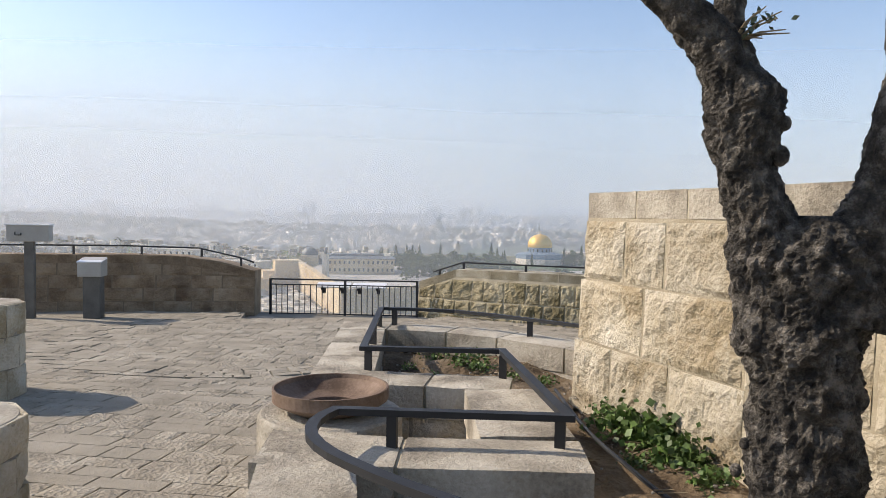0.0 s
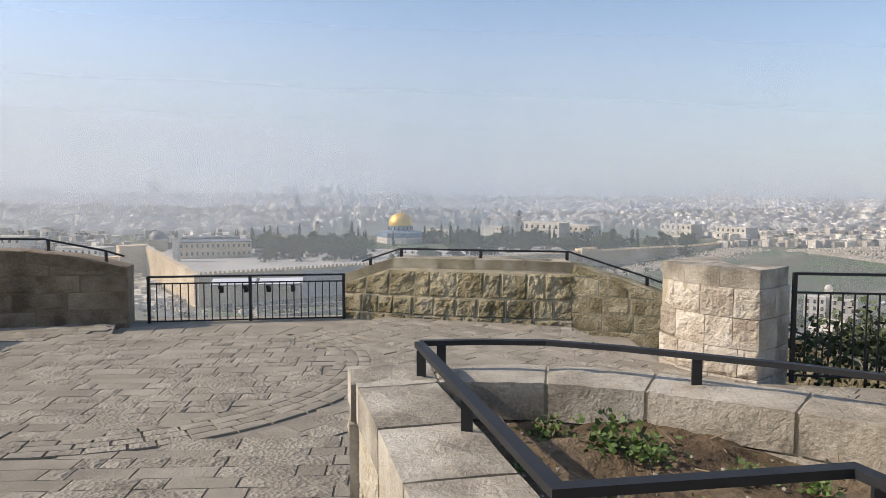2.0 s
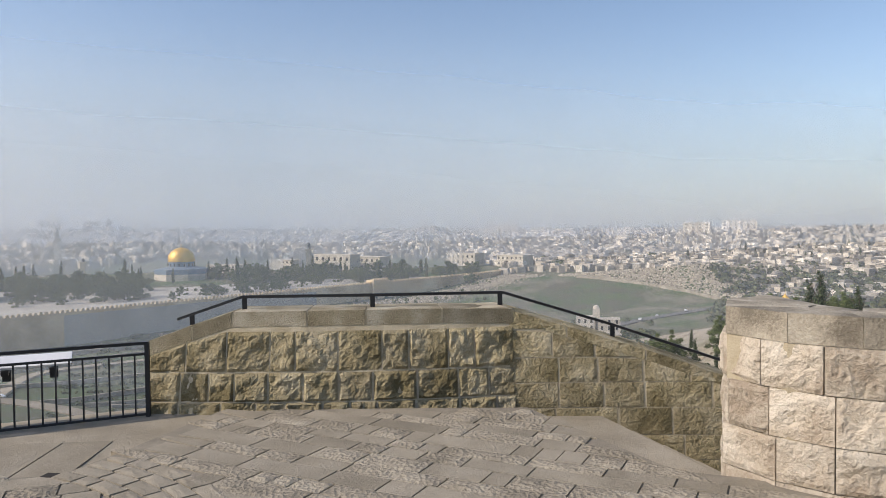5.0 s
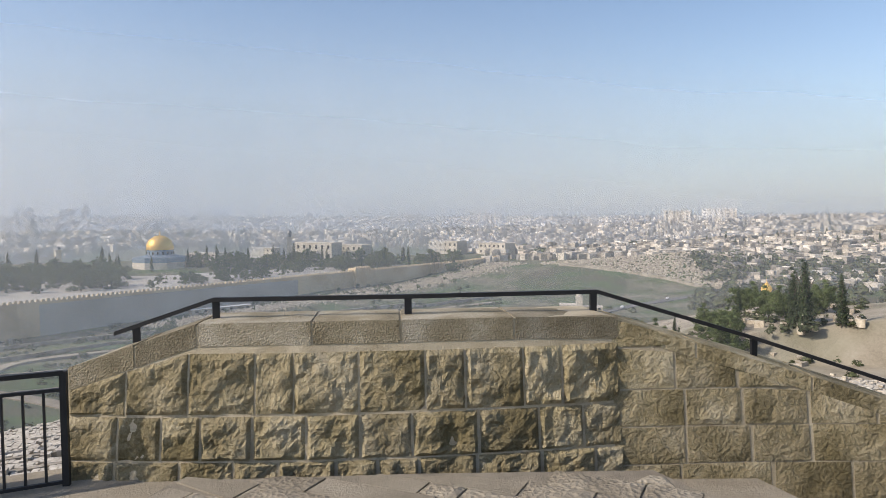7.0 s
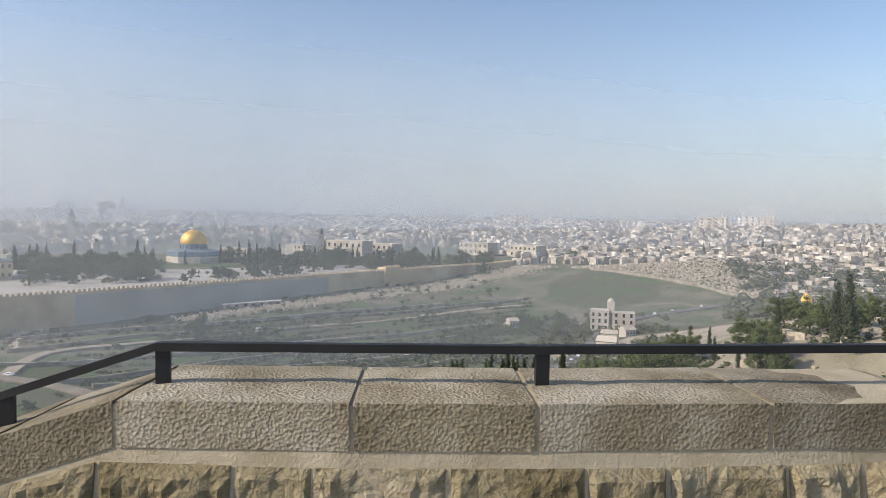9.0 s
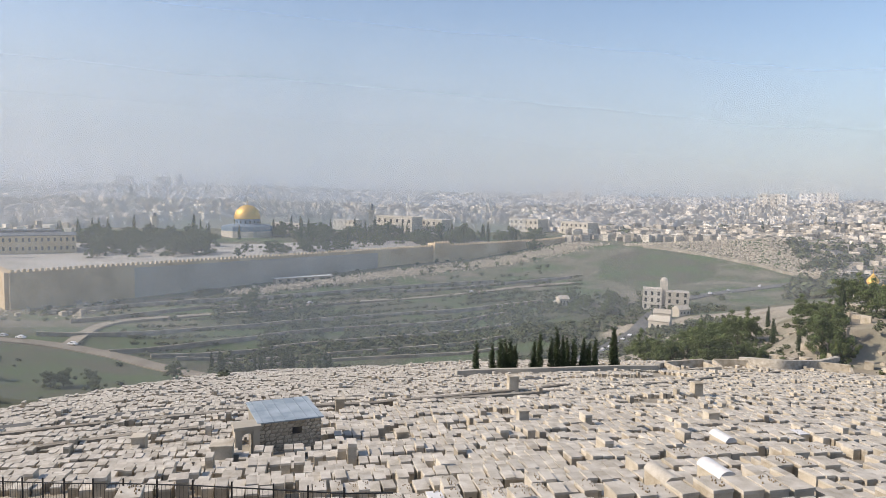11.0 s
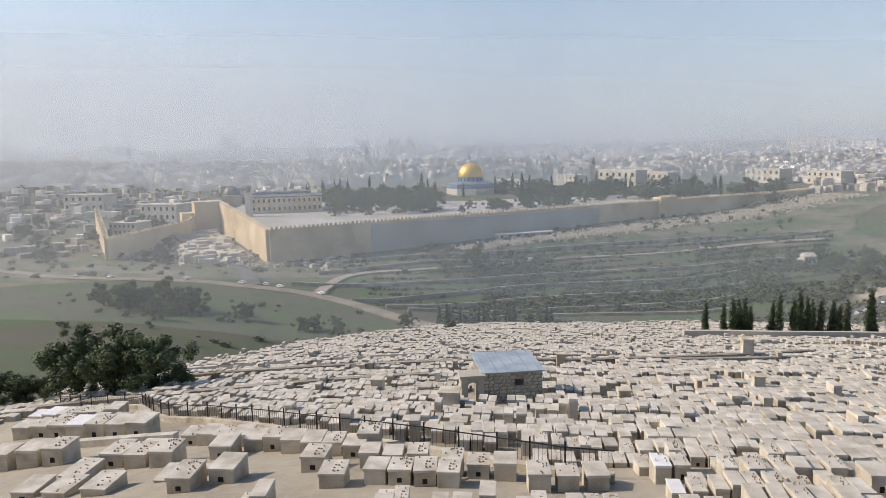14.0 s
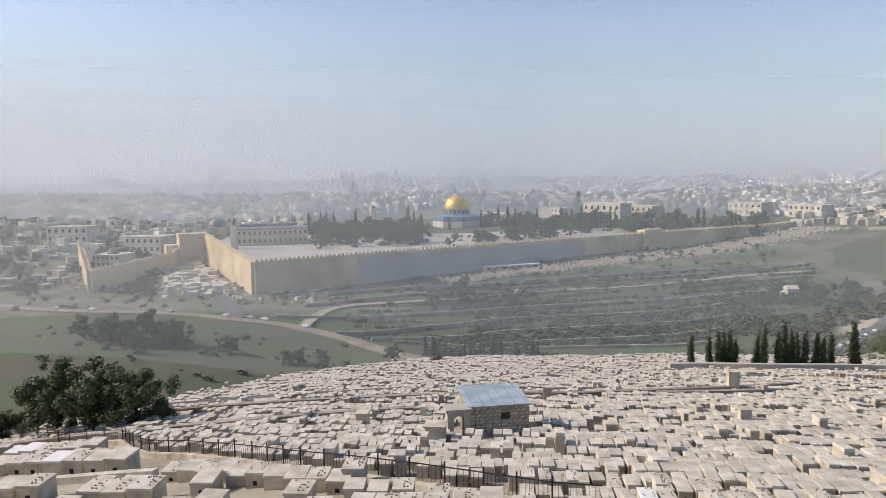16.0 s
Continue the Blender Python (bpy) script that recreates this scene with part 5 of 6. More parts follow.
for k, (pts, t) in enumerate(((((-150, 340), (-124, 352), (-60, 394), (34, 418), (99, 430)), 1.6), (((-111, 318), (-56, 374), (32, 393), (73, 405)), 1.8), (((-95, 320), (-50, 356), (25, 372), (70, 380)), 1.5), (((-85, 322), (-40, 342), (25, 352), (62, 358)), 1.4),
                              (((-170, 395), (-120, 428), (-60, 452), (10, 480), (80, 500)), 2.2), (((-150, 375), (-100, 420), (-50, 432)), 1.8), (((0, 470), (60, 482), (140, 520)), 1.6), (((-70, 322), (-30, 330), (20, 335), (60, 338)), 1.2))):
    ribbon("terrace_wall", pts, 1.2, TERRACE, 0.2, "dry-stone terrace wall across the valley slope", "terrace wall", t)
ribbon("boundary_wall", [(14, 135), (20, 136.5), (30, 137), (42, 142), (54, 146)], 0.8, HOUSE, 0, "pale stone wall below a row of cypresses", "wall", 1.3)
ribbon("boundary_wall", [(54, 146), (58, 153), (68, 159), (80, 163.5)], 1.0, TOMB_BRIGHT, 0, "pale stone wall at the head of the burial slope", "wall", 1.5)
ribbon("boundary_wall", [(80, 163.5), (86, 157.5), (95, 161), (104, 165)], 1.0, TOMB_BRIGHT, 0, "pale stepped stone wall beside the pines", "wall", 2.4)
ribbon("slope_path", [(-60, 88), (-30, 92), (0, 104), (25, 124), (30, 132)], 2.4, ROAD, 0.12, "grey path crossing the burial slope", "path")
ribbon("retaining_wall", [(-50, 80), (-20, 84), (10, 95), (26, 108)], 0.6, TERRACE, 0, "low dark retaining wall across the burial slope", "wall", 0.7)
ribbon("retaining_wall", [(8, 92), (19, 97), (38, 111), (56, 128), (80, 148)], 0.6, TERRACE, 0, "low dark retaining wall across the burial slope", "wall", 0.6)
ribbon("retaining_wall", [(-48, 66), (-30, 68), (-14, 74)], 0.6, TERRACE, 0, "low dark retaining wall across the burial slope", "wall", 0.6)


for x, y, w, d, turn in ((63, 150, 9, 5, 12), (74, 154, 7, 6, -10), (88, 163, 10, 5, -25), (97, 158, 9, 6, -30)):
    pen = thing("stone_enclosure", (x, y, land(x, y)), "low roofless pale stone enclosure at the slope's edge", "ruin", "enclosures", turn=turn)
    for bx, by, sx, sy, hh in ((0, -d / 2, w, 0.6, 1.3), (0, d / 2, w, 0.6, 1.7), (-w / 2, 0, 0.6, d, 1.5), (w / 2, 0, 0.6, d, 1.2)):
        bm = bmesh.new()
        add_box(bm, bx, by, -1.5, sx, sy, hh + 1.5, 0, 0.05)
        part("wall", bm, TOMB, pen)


# ---- the old city's walls and the mount's buildings ----
def rampart(name, pts, mat, label, thick=4.0, merlon=1.5, step=2.8):
    """A town wall through points x, y, low, high with merlons along its top."""
    w = tagged(new(name), label, "town wall", kind="structure")
    bm = bmesh.new()
    box = bmesh.new()
    add_box(box, 0, 0, -0.1, 1.5, 1.0, merlon)
    me = bpy.data.meshes.new("merlon")
    box.to_mesh(me), box.free()
    me.materials.append(mat)
    for (ax, ay, al, ah), (bx, by, bl, bh) in zip(pts, pts[1:]):
        a, b = Vector((ax, ay, 0)), Vector((bx, by, 0))
        d = (b - a).normalized()
        o = Vector((d.y, -d.x, 0)) * thick / 2
        vs = [bm.verts.new((p.x + s * o.x, p.y + s * o.y, z)) for p, lo, hi in ((a, al, ah), (b, bl, bh)) for s, z in ((1, lo), (1, hi), (-1, hi), (-1, lo))]
        for q in ((0, 1, 5, 4), (1, 2, 6, 5), (2, 3, 7, 6), (0, 3, 2, 1), (4, 5, 6, 7)):
            bm.faces.new([vs[k] for k in q])
        n = int((b - a).length / step) if step else 0
        for k in range(n):
            p = a + (b - a) * ((k + 0.5) / n) + o * 0.8
            m = new("merlon", me)
            m.parent = w
            m.matrix_world = pose(p.x, p.y, ah + (bh - ah) * (k + 0.5) / n, 0, 0, math.degrees(math.atan2(d.y, d.x)))
    part("wall_body", bm, mat, w)
    return w


rampart("east_city_wall", [(-193, 404, -72, -44.6), (-111, 475, -70, -44.4), (-40, 533, -66, -44.2), (48, 600, -62, -43.6), (150, 662, -58, -41.8), (206, 705, -55, -40)], WALLSTONE, "long crenellated ancient limestone city wall above the valley")
rampart("south_city_wall", [(-281, 499, -66, -33.6), (-236, 451, -70, -39.3), (-193, 404, -72, -44.6)], WALLSTONE, "sunlit crenellated south wall of the old platform", step=0)
rampart("lower_city_wall", [(-356, 462, -62, -37), (-287, 382, -68, -48)], WALLSTONE, "lower ancient city wall climbing the hill", 3.0)
rampart("lower_city_wall", [(-287, 382, -68, -48), (-281, 459, -66, -45.5), (-290, 480, -62, -44)], WALLSTONE, "lower ancient city wall beside the ruins", 3.0)
bm = bmesh.new()
plat = [(-193, 404), (48, 600), (206, 705), (180, 870), (-160, 900), (-330, 640), (-281, 499)]
t, b = [bm.verts.new((x, y, -46.2)) for x, y in plat], [bm.verts.new((x, y, -75)) for x, y in plat]
for i in range(len(plat)):
    bm.faces.new((b[i], b[(i + 1) % len(plat)], t[(i + 1) % len(plat)], t[i]))
bm.faces.new(t)
tagged(part("mount_platform", bm, material("pale_platform_paving", [(0.34, 0.32, 0.28), (0.46, 0.44, 0.40)], 0.04, 0.8, 0.1, 0.9)), "wide pale stone-paved platform behind the city wall", "platform", kind="structure")
gate = tagged(new("gate_tower"), "square limestone gate tower on the city wall", "tower")
gate.matrix_world = pose(50, 602, -46, 0, 0, 38)
bm = bmesh.new()
add_box(bm, 0, 0, -14, 17, 9, 19, 0, 0.3)
part("wall", bm, WALLSTONE, gate)
bm = bmesh.new()
for k in range(6):
    add_box(bm, -7.2 + 2.9 * k, -3.6, 5, 1.5, 1.2, 1.4)
tagged(part("merlon", bm, WALLSTONE, gate), kind="stuff")

shrine = tagged(new("golden_dome_shrine"), "octagonal blue-tiled shrine with a large golden dome", "shrine")
shrine.matrix_world = pose(-122.8, 695, -42)


def prism(bm, sides, r0, r1, z0, z1, turn=0.0):
    a = [bm.verts.new((r0 * math.cos(2 * math.pi * (k + turn) / sides), r0 * math.sin(2 * math.pi * (k + turn) / sides), z0)) for k in range(sides)]
    b = [bm.verts.new((r1 * math.cos(2 * math.pi * (k + turn) / sides), r1 * math.sin(2 * math.pi * (k + turn) / sides), z1)) for k in range(sides)]
    for k in range(sides):
        bm.faces.new((a[k], a[(k + 1) % sides], b[(k + 1) % sides], b[k]))
    bm.faces.new(a[::-1]), bm.faces.new(b)


bm = bmesh.new()
prism(bm, 8, 24, 24, -5, 4.2, 0.5)
part("marble_base", bm, HOUSE, shrine)
bm = bmesh.new()
prism(bm, 8, 24, 24, 4.2, 8.6, 0.5)
prism(bm, 8, 23.5, 12.0, 8.6, 10.4, 0.5)
part("tiled_wall", bm, TILEBLUE, shrine)
bm = bmesh.new()
prism(bm, 32, 11.2, 11.2, 9.5, 15)
part("drum", bm, TILEBLUE, shrine)
for k in range(16):
    a = 2 * math.pi * k / 16
    bm = bmesh.new()
    add_box(bm, 11.2 * math.cos(a), 11.2 * math.sin(a), 11, 0.3, 1.2, 2.6, math.degrees(a))
    part("window", bm, WINDOWDARK, shrine)
bm = bmesh.new()
prof = [(11.6, 15), (11.9, 16.5)] + [(11.9 * math.cos(a), 16.5 + 11.4 * math.sin(a) ** 0.93) for a in [math.pi / 2 * k / 14 for k in range(1, 14)]] + [(0.25, 28.0), (0.2, 30.5), (0.5, 31), (0.05, 32)]
lathe(bm, prof, 48)
dome = part("dome", bm, GOLD, shrine, "gilded dome with fine ribs")
dome.data.polygons.foreach_set("use_smooth", [True] * len(dome.data.polygons))


def block_house(name, x, y, z, w, d, h, turn, label, category="house", mat=None, windows=(3, 2), group="", roof=True, dome=0.0, roof_mat=None):
    """A flat-roofed stone house with its window openings and parapet."""
    hs = tagged(new(name), label, category, group)
    hs.matrix_world = pose(x, y, z, 0, 0, turn)
    bm = bmesh.new()
    add_box(bm, 0, 0, -6, w, d, h + 6)
    part("wall", bm, mat or HOUSE, hs)
    if roof:
        bm = bmesh.new()
        add_box(bm, 0, 0, h, w * 1.03, d * 1.03, h * 0.05)
        part("roof", bm, roof_mat or mat or HOUSE, hs)
    nx, nz = windows
    for i in range(nx):
        for j in range(nz):
            bm = bmesh.new()
            ww, wh = w / nx * 0.35, h / nz * 0.42
            add_box(bm, w * ((i + 0.5) / nx - 0.5), -d / 2, h * (j + 0.35) / nz, ww, 0.25, wh)
            part("window", bm, WINDOWDARK, hs)
    if dome:
        bm = bmesh.new()
        lathe(bm, [(dome * math.cos(a), h * 1.04 + dome * math.sin(a)) for a in [math.pi / 2 * k / 8 for k in range(8)]] + [(0.01, h * 1.04 + dome)], 20)
        part("dome", bm, LEAD, hs)
    return hs


block_house("mosque", -246, 545, -46, 54, 34, 12, 25, "long grey-roofed prayer hall on the platform behind the wall", "mosque", WALLSTONE, (14, 2), roof_mat=LEAD)
block_house("mosque_upper_hall", -262, 566, -46, 50, 16, 14.2, 25, "raised grey nave of the prayer hall", "mosque", LEAD, (0, 0), roof=False)
block_house("mosque_dome_hall", -330, 610, -46, 16, 16, 8.5, 25, "dark lead dome over the prayer hall crossing", "dome", WALLSTONE, (0, 0), dome=8)
block_house("corner_building", -284, 488, -60, 18, 14, 25, 40, "pale stone corner building above the south wall", "building", WALLSTONE, (0, 0))
block_house("corner_building", -296, 482, -60, 9, 12, 17.5, 40, "pale stone annexe beside the south wall", "building", WALLSTONE, (0, 0))


def minaret(x, y, z, h, w, label):
    m = tagged(new("minaret"), label, "minaret", "minarets")
    m.matrix_world = pose(x, y, z)
    bm = bmesh.new()
    add_box(bm, 0, 0, -8, w, w, h * 0.72 + 8)
    part("shaft", bm, HOUSE, m)
    bm = bmesh.new()
    add_box(bm, 0, 0, h * 0.72, w * 1.45, w * 1.45, h * 0.05)
    part("balcony", bm, HOUSE, m)
    bm = bmesh.new()
    prism(bm, 10, w * 0.36, w * 0.34, h * 0.77, h * 0.9)
    prism(bm, 10, w * 0.42, 0.05, h * 0.9, h)
    part("cap", bm, LEAD, m)


def polar(az, r):
    return LOOK_X + r * math.sin(radians(az)), LOOK_Y + r * math.cos(radians(az))


for az, r, el_top, w in ((-18.6, 820, 0.25, 5.5), (-17.0, 760, -1.9, 4.5), (-15.2, 1300, 1.05, 9), (-0.65, 720, -1.0, 5.5), (-27.9, 545, -2.6, 4)):
    x, y = polar(az, r)
    top = 1.6 + r * math.tan(radians(el_top))
    base = max(land(x, y), -46)
    minaret(x, y, base, max(12, top - base), w, "slender pale stone minaret rising over the old city")

for az, r, w, h_el, lab in ((-29.0, 1650, 30, 1.0, "tall pale hotel tower on the hazy skyline"), (-19.0, 1650, 32, 0.75, "office tower on the hazy skyline"), (-16.3, 1650, 30, 0.7, "broad office tower on the hazy skyline"), (-14, 1700, 22, 0.85, "apartment tower on the hazy skyline"), (-37, 1600, 70, 0.55, "long hotel block on the hazy skyline"), (-44, 1500, 40, 0.7, "pale tower on the hazy skyline"),
                           (-9, 1750, 60, 0.7, "apartment block on the hazy skyline"), (-6, 1700, 40, 0.75, "apartment block on the hazy skyline"), (15.0, 1350, 60, 0.15, "long white institute block on the skyline"), (18, 1300, 34, -0.1, "pale apartment block on the skyline"), (9, 1450, 44, 0.1, "pale apartment block on the skyline"), (24, 1300, 50, -0.2, "white institute building among houses"), (33, 1400, 60, 0.3, "pale tower on the far ridge"), (30, 1300, 44, 0.15, "pale apartment block on the far ridge")):
    x, y = polar(az, r)
    top = 1.6 + r * math.tan(radians(h_el))
    base = land(x, y) - 4
    block_house("tower_building", x, y, base, w, 25, top - base, -az - 6, lab, "building", CITY, (max(3, int(w / 9)), 5), "skyline towers")
for az, r, w, h, lab in ((1.6, 735, 46, 17, "pale limestone school building beyond the wall"), (4.2, 745, 40, 14, "pale limestone monastery block beyond the wall"), (-2.4, 760, 30, 10, "low white building among dark trees"), (-7.0, 740, 36, 7, "white arcaded building beside the shrine"), (12.0, 790, 40, 13, "pale limestone building near the far wall"), (16.0, 770, 36, 12, "pale limestone building near the far wall"), (-34, 620, 34, 13, "grey stone building above the ruins"), (-39, 700, 40, 14, "grey stone building on the hazy hill"), (-36.5, 560, 22, 9, "small domed stone building")):
    x, y = polar(az, r)
    block_house("stone_building", x, y, max(land(x, y), -47 if r > 640 else -70), w, 18, h, -az - 38, lab, "building", HOUSE, (6, 2), "buildings beyond the wall", dome=4 if w == 22 else 0)

church = tagged(new("stone_church"), "pale three-storey stone church with a small bell tower", "church")
church.matrix_world = pose(156, 386, -61, 0, 0, -22)
for nm, args in (("wing", (-7, 0, -4, 10, 9, 16)), ("wing", (6, -1, -4, 12, 10, 15)), ("tower", (-1, 2, -4, 4.0, 4.0, 20))):
    bm = bmesh.new()
    add_box(bm, *args)
    o = part(nm, bm, HOUSE, church)
    if nm == "wing":
        for i in range(3):
            for j in range(3):
                bm = bmesh.new()
                add_box(bm, args[0] + args[3] * ((i + 0.5) / 3 - 0.5), args[1] - args[4] / 2, 1.5 + 3.6 * j, 1.2, 0.3, 2.0)
                part("window", bm, WINDOWDARK, o)
bm = bmesh.new()
bmesh.ops.create_uvsphere(bm, u_segments=12, v_segments=8, radius=1.9, matrix=Matrix.Translation((-1, 2, 16.2)))
part("cupola", bm, HOUSE, church)

for x, y, w, d, h, turn in ((127, 322, 9, 6, 4.5, -35), (138, 346, 8, 5, 4, -30), (108, 420, 6, 5, 4, 10), (150, 352, 7, 5, 3.5, 20)):
    hs = thing("gabled_house", (x, y, land(x, y)), "white gabled stone house beside the valley road", "house", "valley houses", turn=turn)
    bm = bmesh.new()
    add_box(bm, 0, 0, -3, w, d, h + 3)
    part("wall", bm, HOUSE, hs)
    bm = bmesh.new()
    vs = [bm.verts.new(p) for p in ((-w / 2 - 0.4, -d / 2 - 0.4, h), (w / 2 + 0.4, -d / 2 - 0.4, h), (w / 2 + 0.4, d / 2 + 0.4, h), (-w / 2 - 0.4, d / 2 + 0.4, h), (-w / 2, 0, h + d * 0.35), (w / 2, 0, h + d * 0.35))]
    for q in ((0, 1, 5, 4), (2, 3, 4, 5), (0, 4, 3), (1, 2, 5), (0, 3, 2, 1)):
        bm.faces.new([vs[k] for k in q])
    part("roof", bm, HOUSE, hs)
    for i in (-0.3, 0, 0.3):
        bm = bmesh.new()
        add_box(bm, i * w, -d / 2, h * 0.35, w * 0.09, 0.2, h * 0.3)
        part("window", bm, WINDOWDARK, hs)

block_house("long_shed", -51, 505.8, -61.5, 42, 5, 3.2, 31, "long low white-roofed shed below the city wall", "shed", TERRACE, (7, 1), roof_mat=MARBLE)
ribbon("footpath", [(106.7, 449), (109, 441), (108.2, 434), (103, 424), (104, 410)], 2.2, HOUSE, 0.4, "pale winding footpath on the terraced slope", "path")
ribbon("boundary_wall", [polar(21 + 1.5 * k, 636 - 12.3 * k) for k in range(10)], 1.6, TERRACE, 0.2, "grey retaining wall along the foot of the far burial hill", "wall", 2.0)

# fallen masonry below the south wall, and pale rocks between the pines
def rubble(name, n, spot, size, mat, seed, label, category):
    r = random.Random(seed)
    items = []
    for _ in range(n):
        x, y = spot(r)
        if inside(plat, x, y):
            continue
        a = r.uniform(*size)
        items.append((x, y, land(x, y), a * r.uniform(0.8, 2.2), a * r.uniform(0.6, 1.2), a * r.uniform(0.35, 1.1), r.choice((0.72, -0.85, 0.72)) + r.gauss(0, 0.3), r.gauss(0, 0.08)))
    v, f = tomb_arrays(items)
    return tagged(link_mesh(name, v, f, mat), label, category, kind="stuff")


def ruin_spot(r):
    u, w = r.random(), r.random() ** 1.3
    return -205 - 72 * u - 30 * w * (1 - 0.4 * u) + r.gauss(0, 2), 402 + 78 * u - 22 * w + r.gauss(0, 2)


rubble("ruined_masonry", 420, ruin_spot, (1.5, 5.0), HOUSE, 61, "pale excavated ruins and fallen blocks below the city wall", "ruins")
rubble("valley_rubble", 260, lambda r: (r.uniform(-300, -150), r.uniform(385, 430)), (0.8, 2.4), TOMB, 62, "scattered pale stones and low walls above the valley road", "stones")
rubble("hillside_rock", 150, lambda r: polar(r.uniform(21, 43), r.uniform(176, 250)), (0.5, 2.2), TOMB, 63, "pale limestone rocks between the pines", "rocks")
# church with gilded onion domes among the pines
gx, gy = 198, 282
onion = tagged(new("onion_dome_church"), "white church with several gilded onion domes among pines", "church")
onion.matrix_world = pose(gx, gy, -45, 0, 0, -30)
bm = bmesh.new()
add_box(bm, 0, 0, -3, 12, 12, 12)
part("wall", bm, HOUSE, onion)
for x, y, z, r in ((0, 0, 9, 2.2), (-4.3, -4.3, 8, 1.2), (4.3, -4.3, 8, 1.2), (-4.3, 4.3, 8, 1.2), (4.3, 4.3, 8, 1.2)):
    bm = bmesh.new()
    prism(bm, 12, r * 0.75, r * 0.75, z - 1, z + r * 1.4)
    for vv in bm.verts:
        vv.co += Vector((x, y, 0))
    drum_part = part("turret", bm, HOUSE, onion)
    bm = bmesh.new()
    lathe(bm, [(r * 0.75, z + r * 1.4), (r * 1.05, z + r * 2.0), (r * 0.95, z + r * 2.5), (r * 0.4, z + r * 3.1), (0.06, z + r * 3.6), (0.04, z + r * 4.4)], 14)
    for vv in bm.verts:
        vv.co += Vector((x, y, 0))
    part("onion_dome", bm, GOLD, onion)


# ---- the hazy city: houses past counting ----
def city_boxes(n, az0, az1, r0, r1, size, high, seed, power=1.0):
    r = random.Random(seed)
    items = []
    for _ in range(n):
        az, d = r.uniform(az0, az1), r0 + (r1 - r0) * r.random() ** power
        x, y = polar(az, d)
        if inside(plat, x, y) or (d < 660 and -26 < az < 13):
            continue
        w, l, h = r.uniform(*size), r.uniform(*size), r.uniform(*high)
        items.append((x, y, land(x, y) - 1, l, w, h, radians(r.choice((0, 0, 20, 45, -30)) + r.gauss(0, 8)), 0))
    return items


items = city_boxes(9500, -24, 52, 770, 1650, (4, 9.5), (4, 10), 1, 0.9) + city_boxes(4600, -62, -22, 640, 1700, (4, 9.5), (4, 9), 2, 0.8) + city_boxes(90, -62, -39, 480, 640, (4, 8), (3, 6), 3) + city_boxes(1700, 13, 52, 690, 1000, (4, 9), (4, 8), 4) + city_boxes(170, 35, 52, 520, 700, (4, 8), (3, 6), 5)
v, f = tomb_arrays(items)
tagged(link_mesh("city_houses", v, f, CITY), "dense pale limestone houses of the old city in haze", "houses", kind="stuff")
items = []
rr2 = random.Random(8)
for _ in range(4200):
    u = rr2.random()
    ax, ay = -90 + 285 * u, 468 + 197 * u
    off = rr2.gauss(-4, 3 + 6 * u)
    x, y = ax + off * -0.55 + rr2.gauss(0, 4), ay + off * 0.83
    items.append((x, y, land(x, y), 1.5, 0.9, rr2.uniform(0.6, 1.4), rr2.uniform(-0.4, 0.4), 0))
for _ in range(6500):
    az, d = rr2.uniform(19.5, 35.5), rr2.uniform(520, 668)
    if d < 640 - (az - 21) * 8.2 or d > 668:
        continue
    x, y = polar(az, d)
    items.append((x, y, land(x, y), 1.6, 0.9, rr2.uniform(0.5, 1.2), rr2.uniform(-0.4, 0.4), 0))
v, f = tomb_arrays(items)
tagged(link_mesh("distant_tombs", v, f, TOMB), "distant pale gravestones below the city wall", "tombs", kind="stuff")


# ---- trees ----
def clump(r, seed, n=42, leaf=0.17):
    """An uneven tuft of foliage faces about the origin."""
    verts, faces = [], []
    rs = random.Random(seed)
    for _ in range(n):
        d = Vector((rs.gauss(0, 1), rs.gauss(0, 1), rs.gauss(0, 1))).normalized() * r * rs.uniform(0.25, 1.15)
        a = Vector((rs.gauss(0, 1), rs.gauss(0, 1), rs.gauss(0, 1))).normalized() * r * leaf
        b = a.cross(d).normalized() * r * leaf * 0.92
        k = len(verts)
        verts += [d - a * 0.6, d + b, d + a, d - b]
        faces.append((k, k + 1, k + 2, k + 3))
    return verts, faces


def crown_mesh(spec, mat, seed, n=42):
    verts, faces = [], []
    for i, (x, y, z, r) in enumerate(spec):
        v, f = clump(r, seed * 100 + i, n)
        k = len(verts)
        verts += [(p.x + x, p.y + y, p.z * 0.85 + z) for p in v]
        faces += [tuple(q + k for q in g) for g in f]
    return verts, faces


def tree_kind(name, label, spec, mat, trunk_h, trunk_r, seed, group, n=42):
    t = tagged(new(name), label, "tree", group)
    v, f = crown_mesh(spec, mat, seed, n)
    link_mesh("crown", v, f, mat, t)
    bm = bmesh.new()
    add_tube(bm, [(0, 0, -0.5), (0.05, 0, trunk_h * 0.5), (0, 0.03, trunk_h)], [trunk_r, trunk_r * 0.7, trunk_r * 0.4], 7)
    for a in (0.3, 2.3, 4.4):
        add_tube(bm, [(0, 0, trunk_h * 0.55), (trunk_h * 0.25 * math.cos(a), trunk_h * 0.25 * math.sin(a), trunk_h * 0.95)], [trunk_r * 0.5, trunk_r * 0.15], 5)
    part("trunk", bm, TRUNK, t)
    return t


rs = random.Random(5)
cyp_spec = [(0.1 * rs.gauss(0, 1), 0.1 * rs.gauss(0, 1), 0.5 + 0.3 * k, 0.62 * (1 - (k / 17) ** 1.8) + 0.14) for k in range(17)]
broad_spec = [(rs.gauss(0, 1.6), rs.gauss(0, 1.6), 3.3 + rs.gauss(0, 1.15), rs.uniform(0.4, 0.95)) for _ in range(44)]
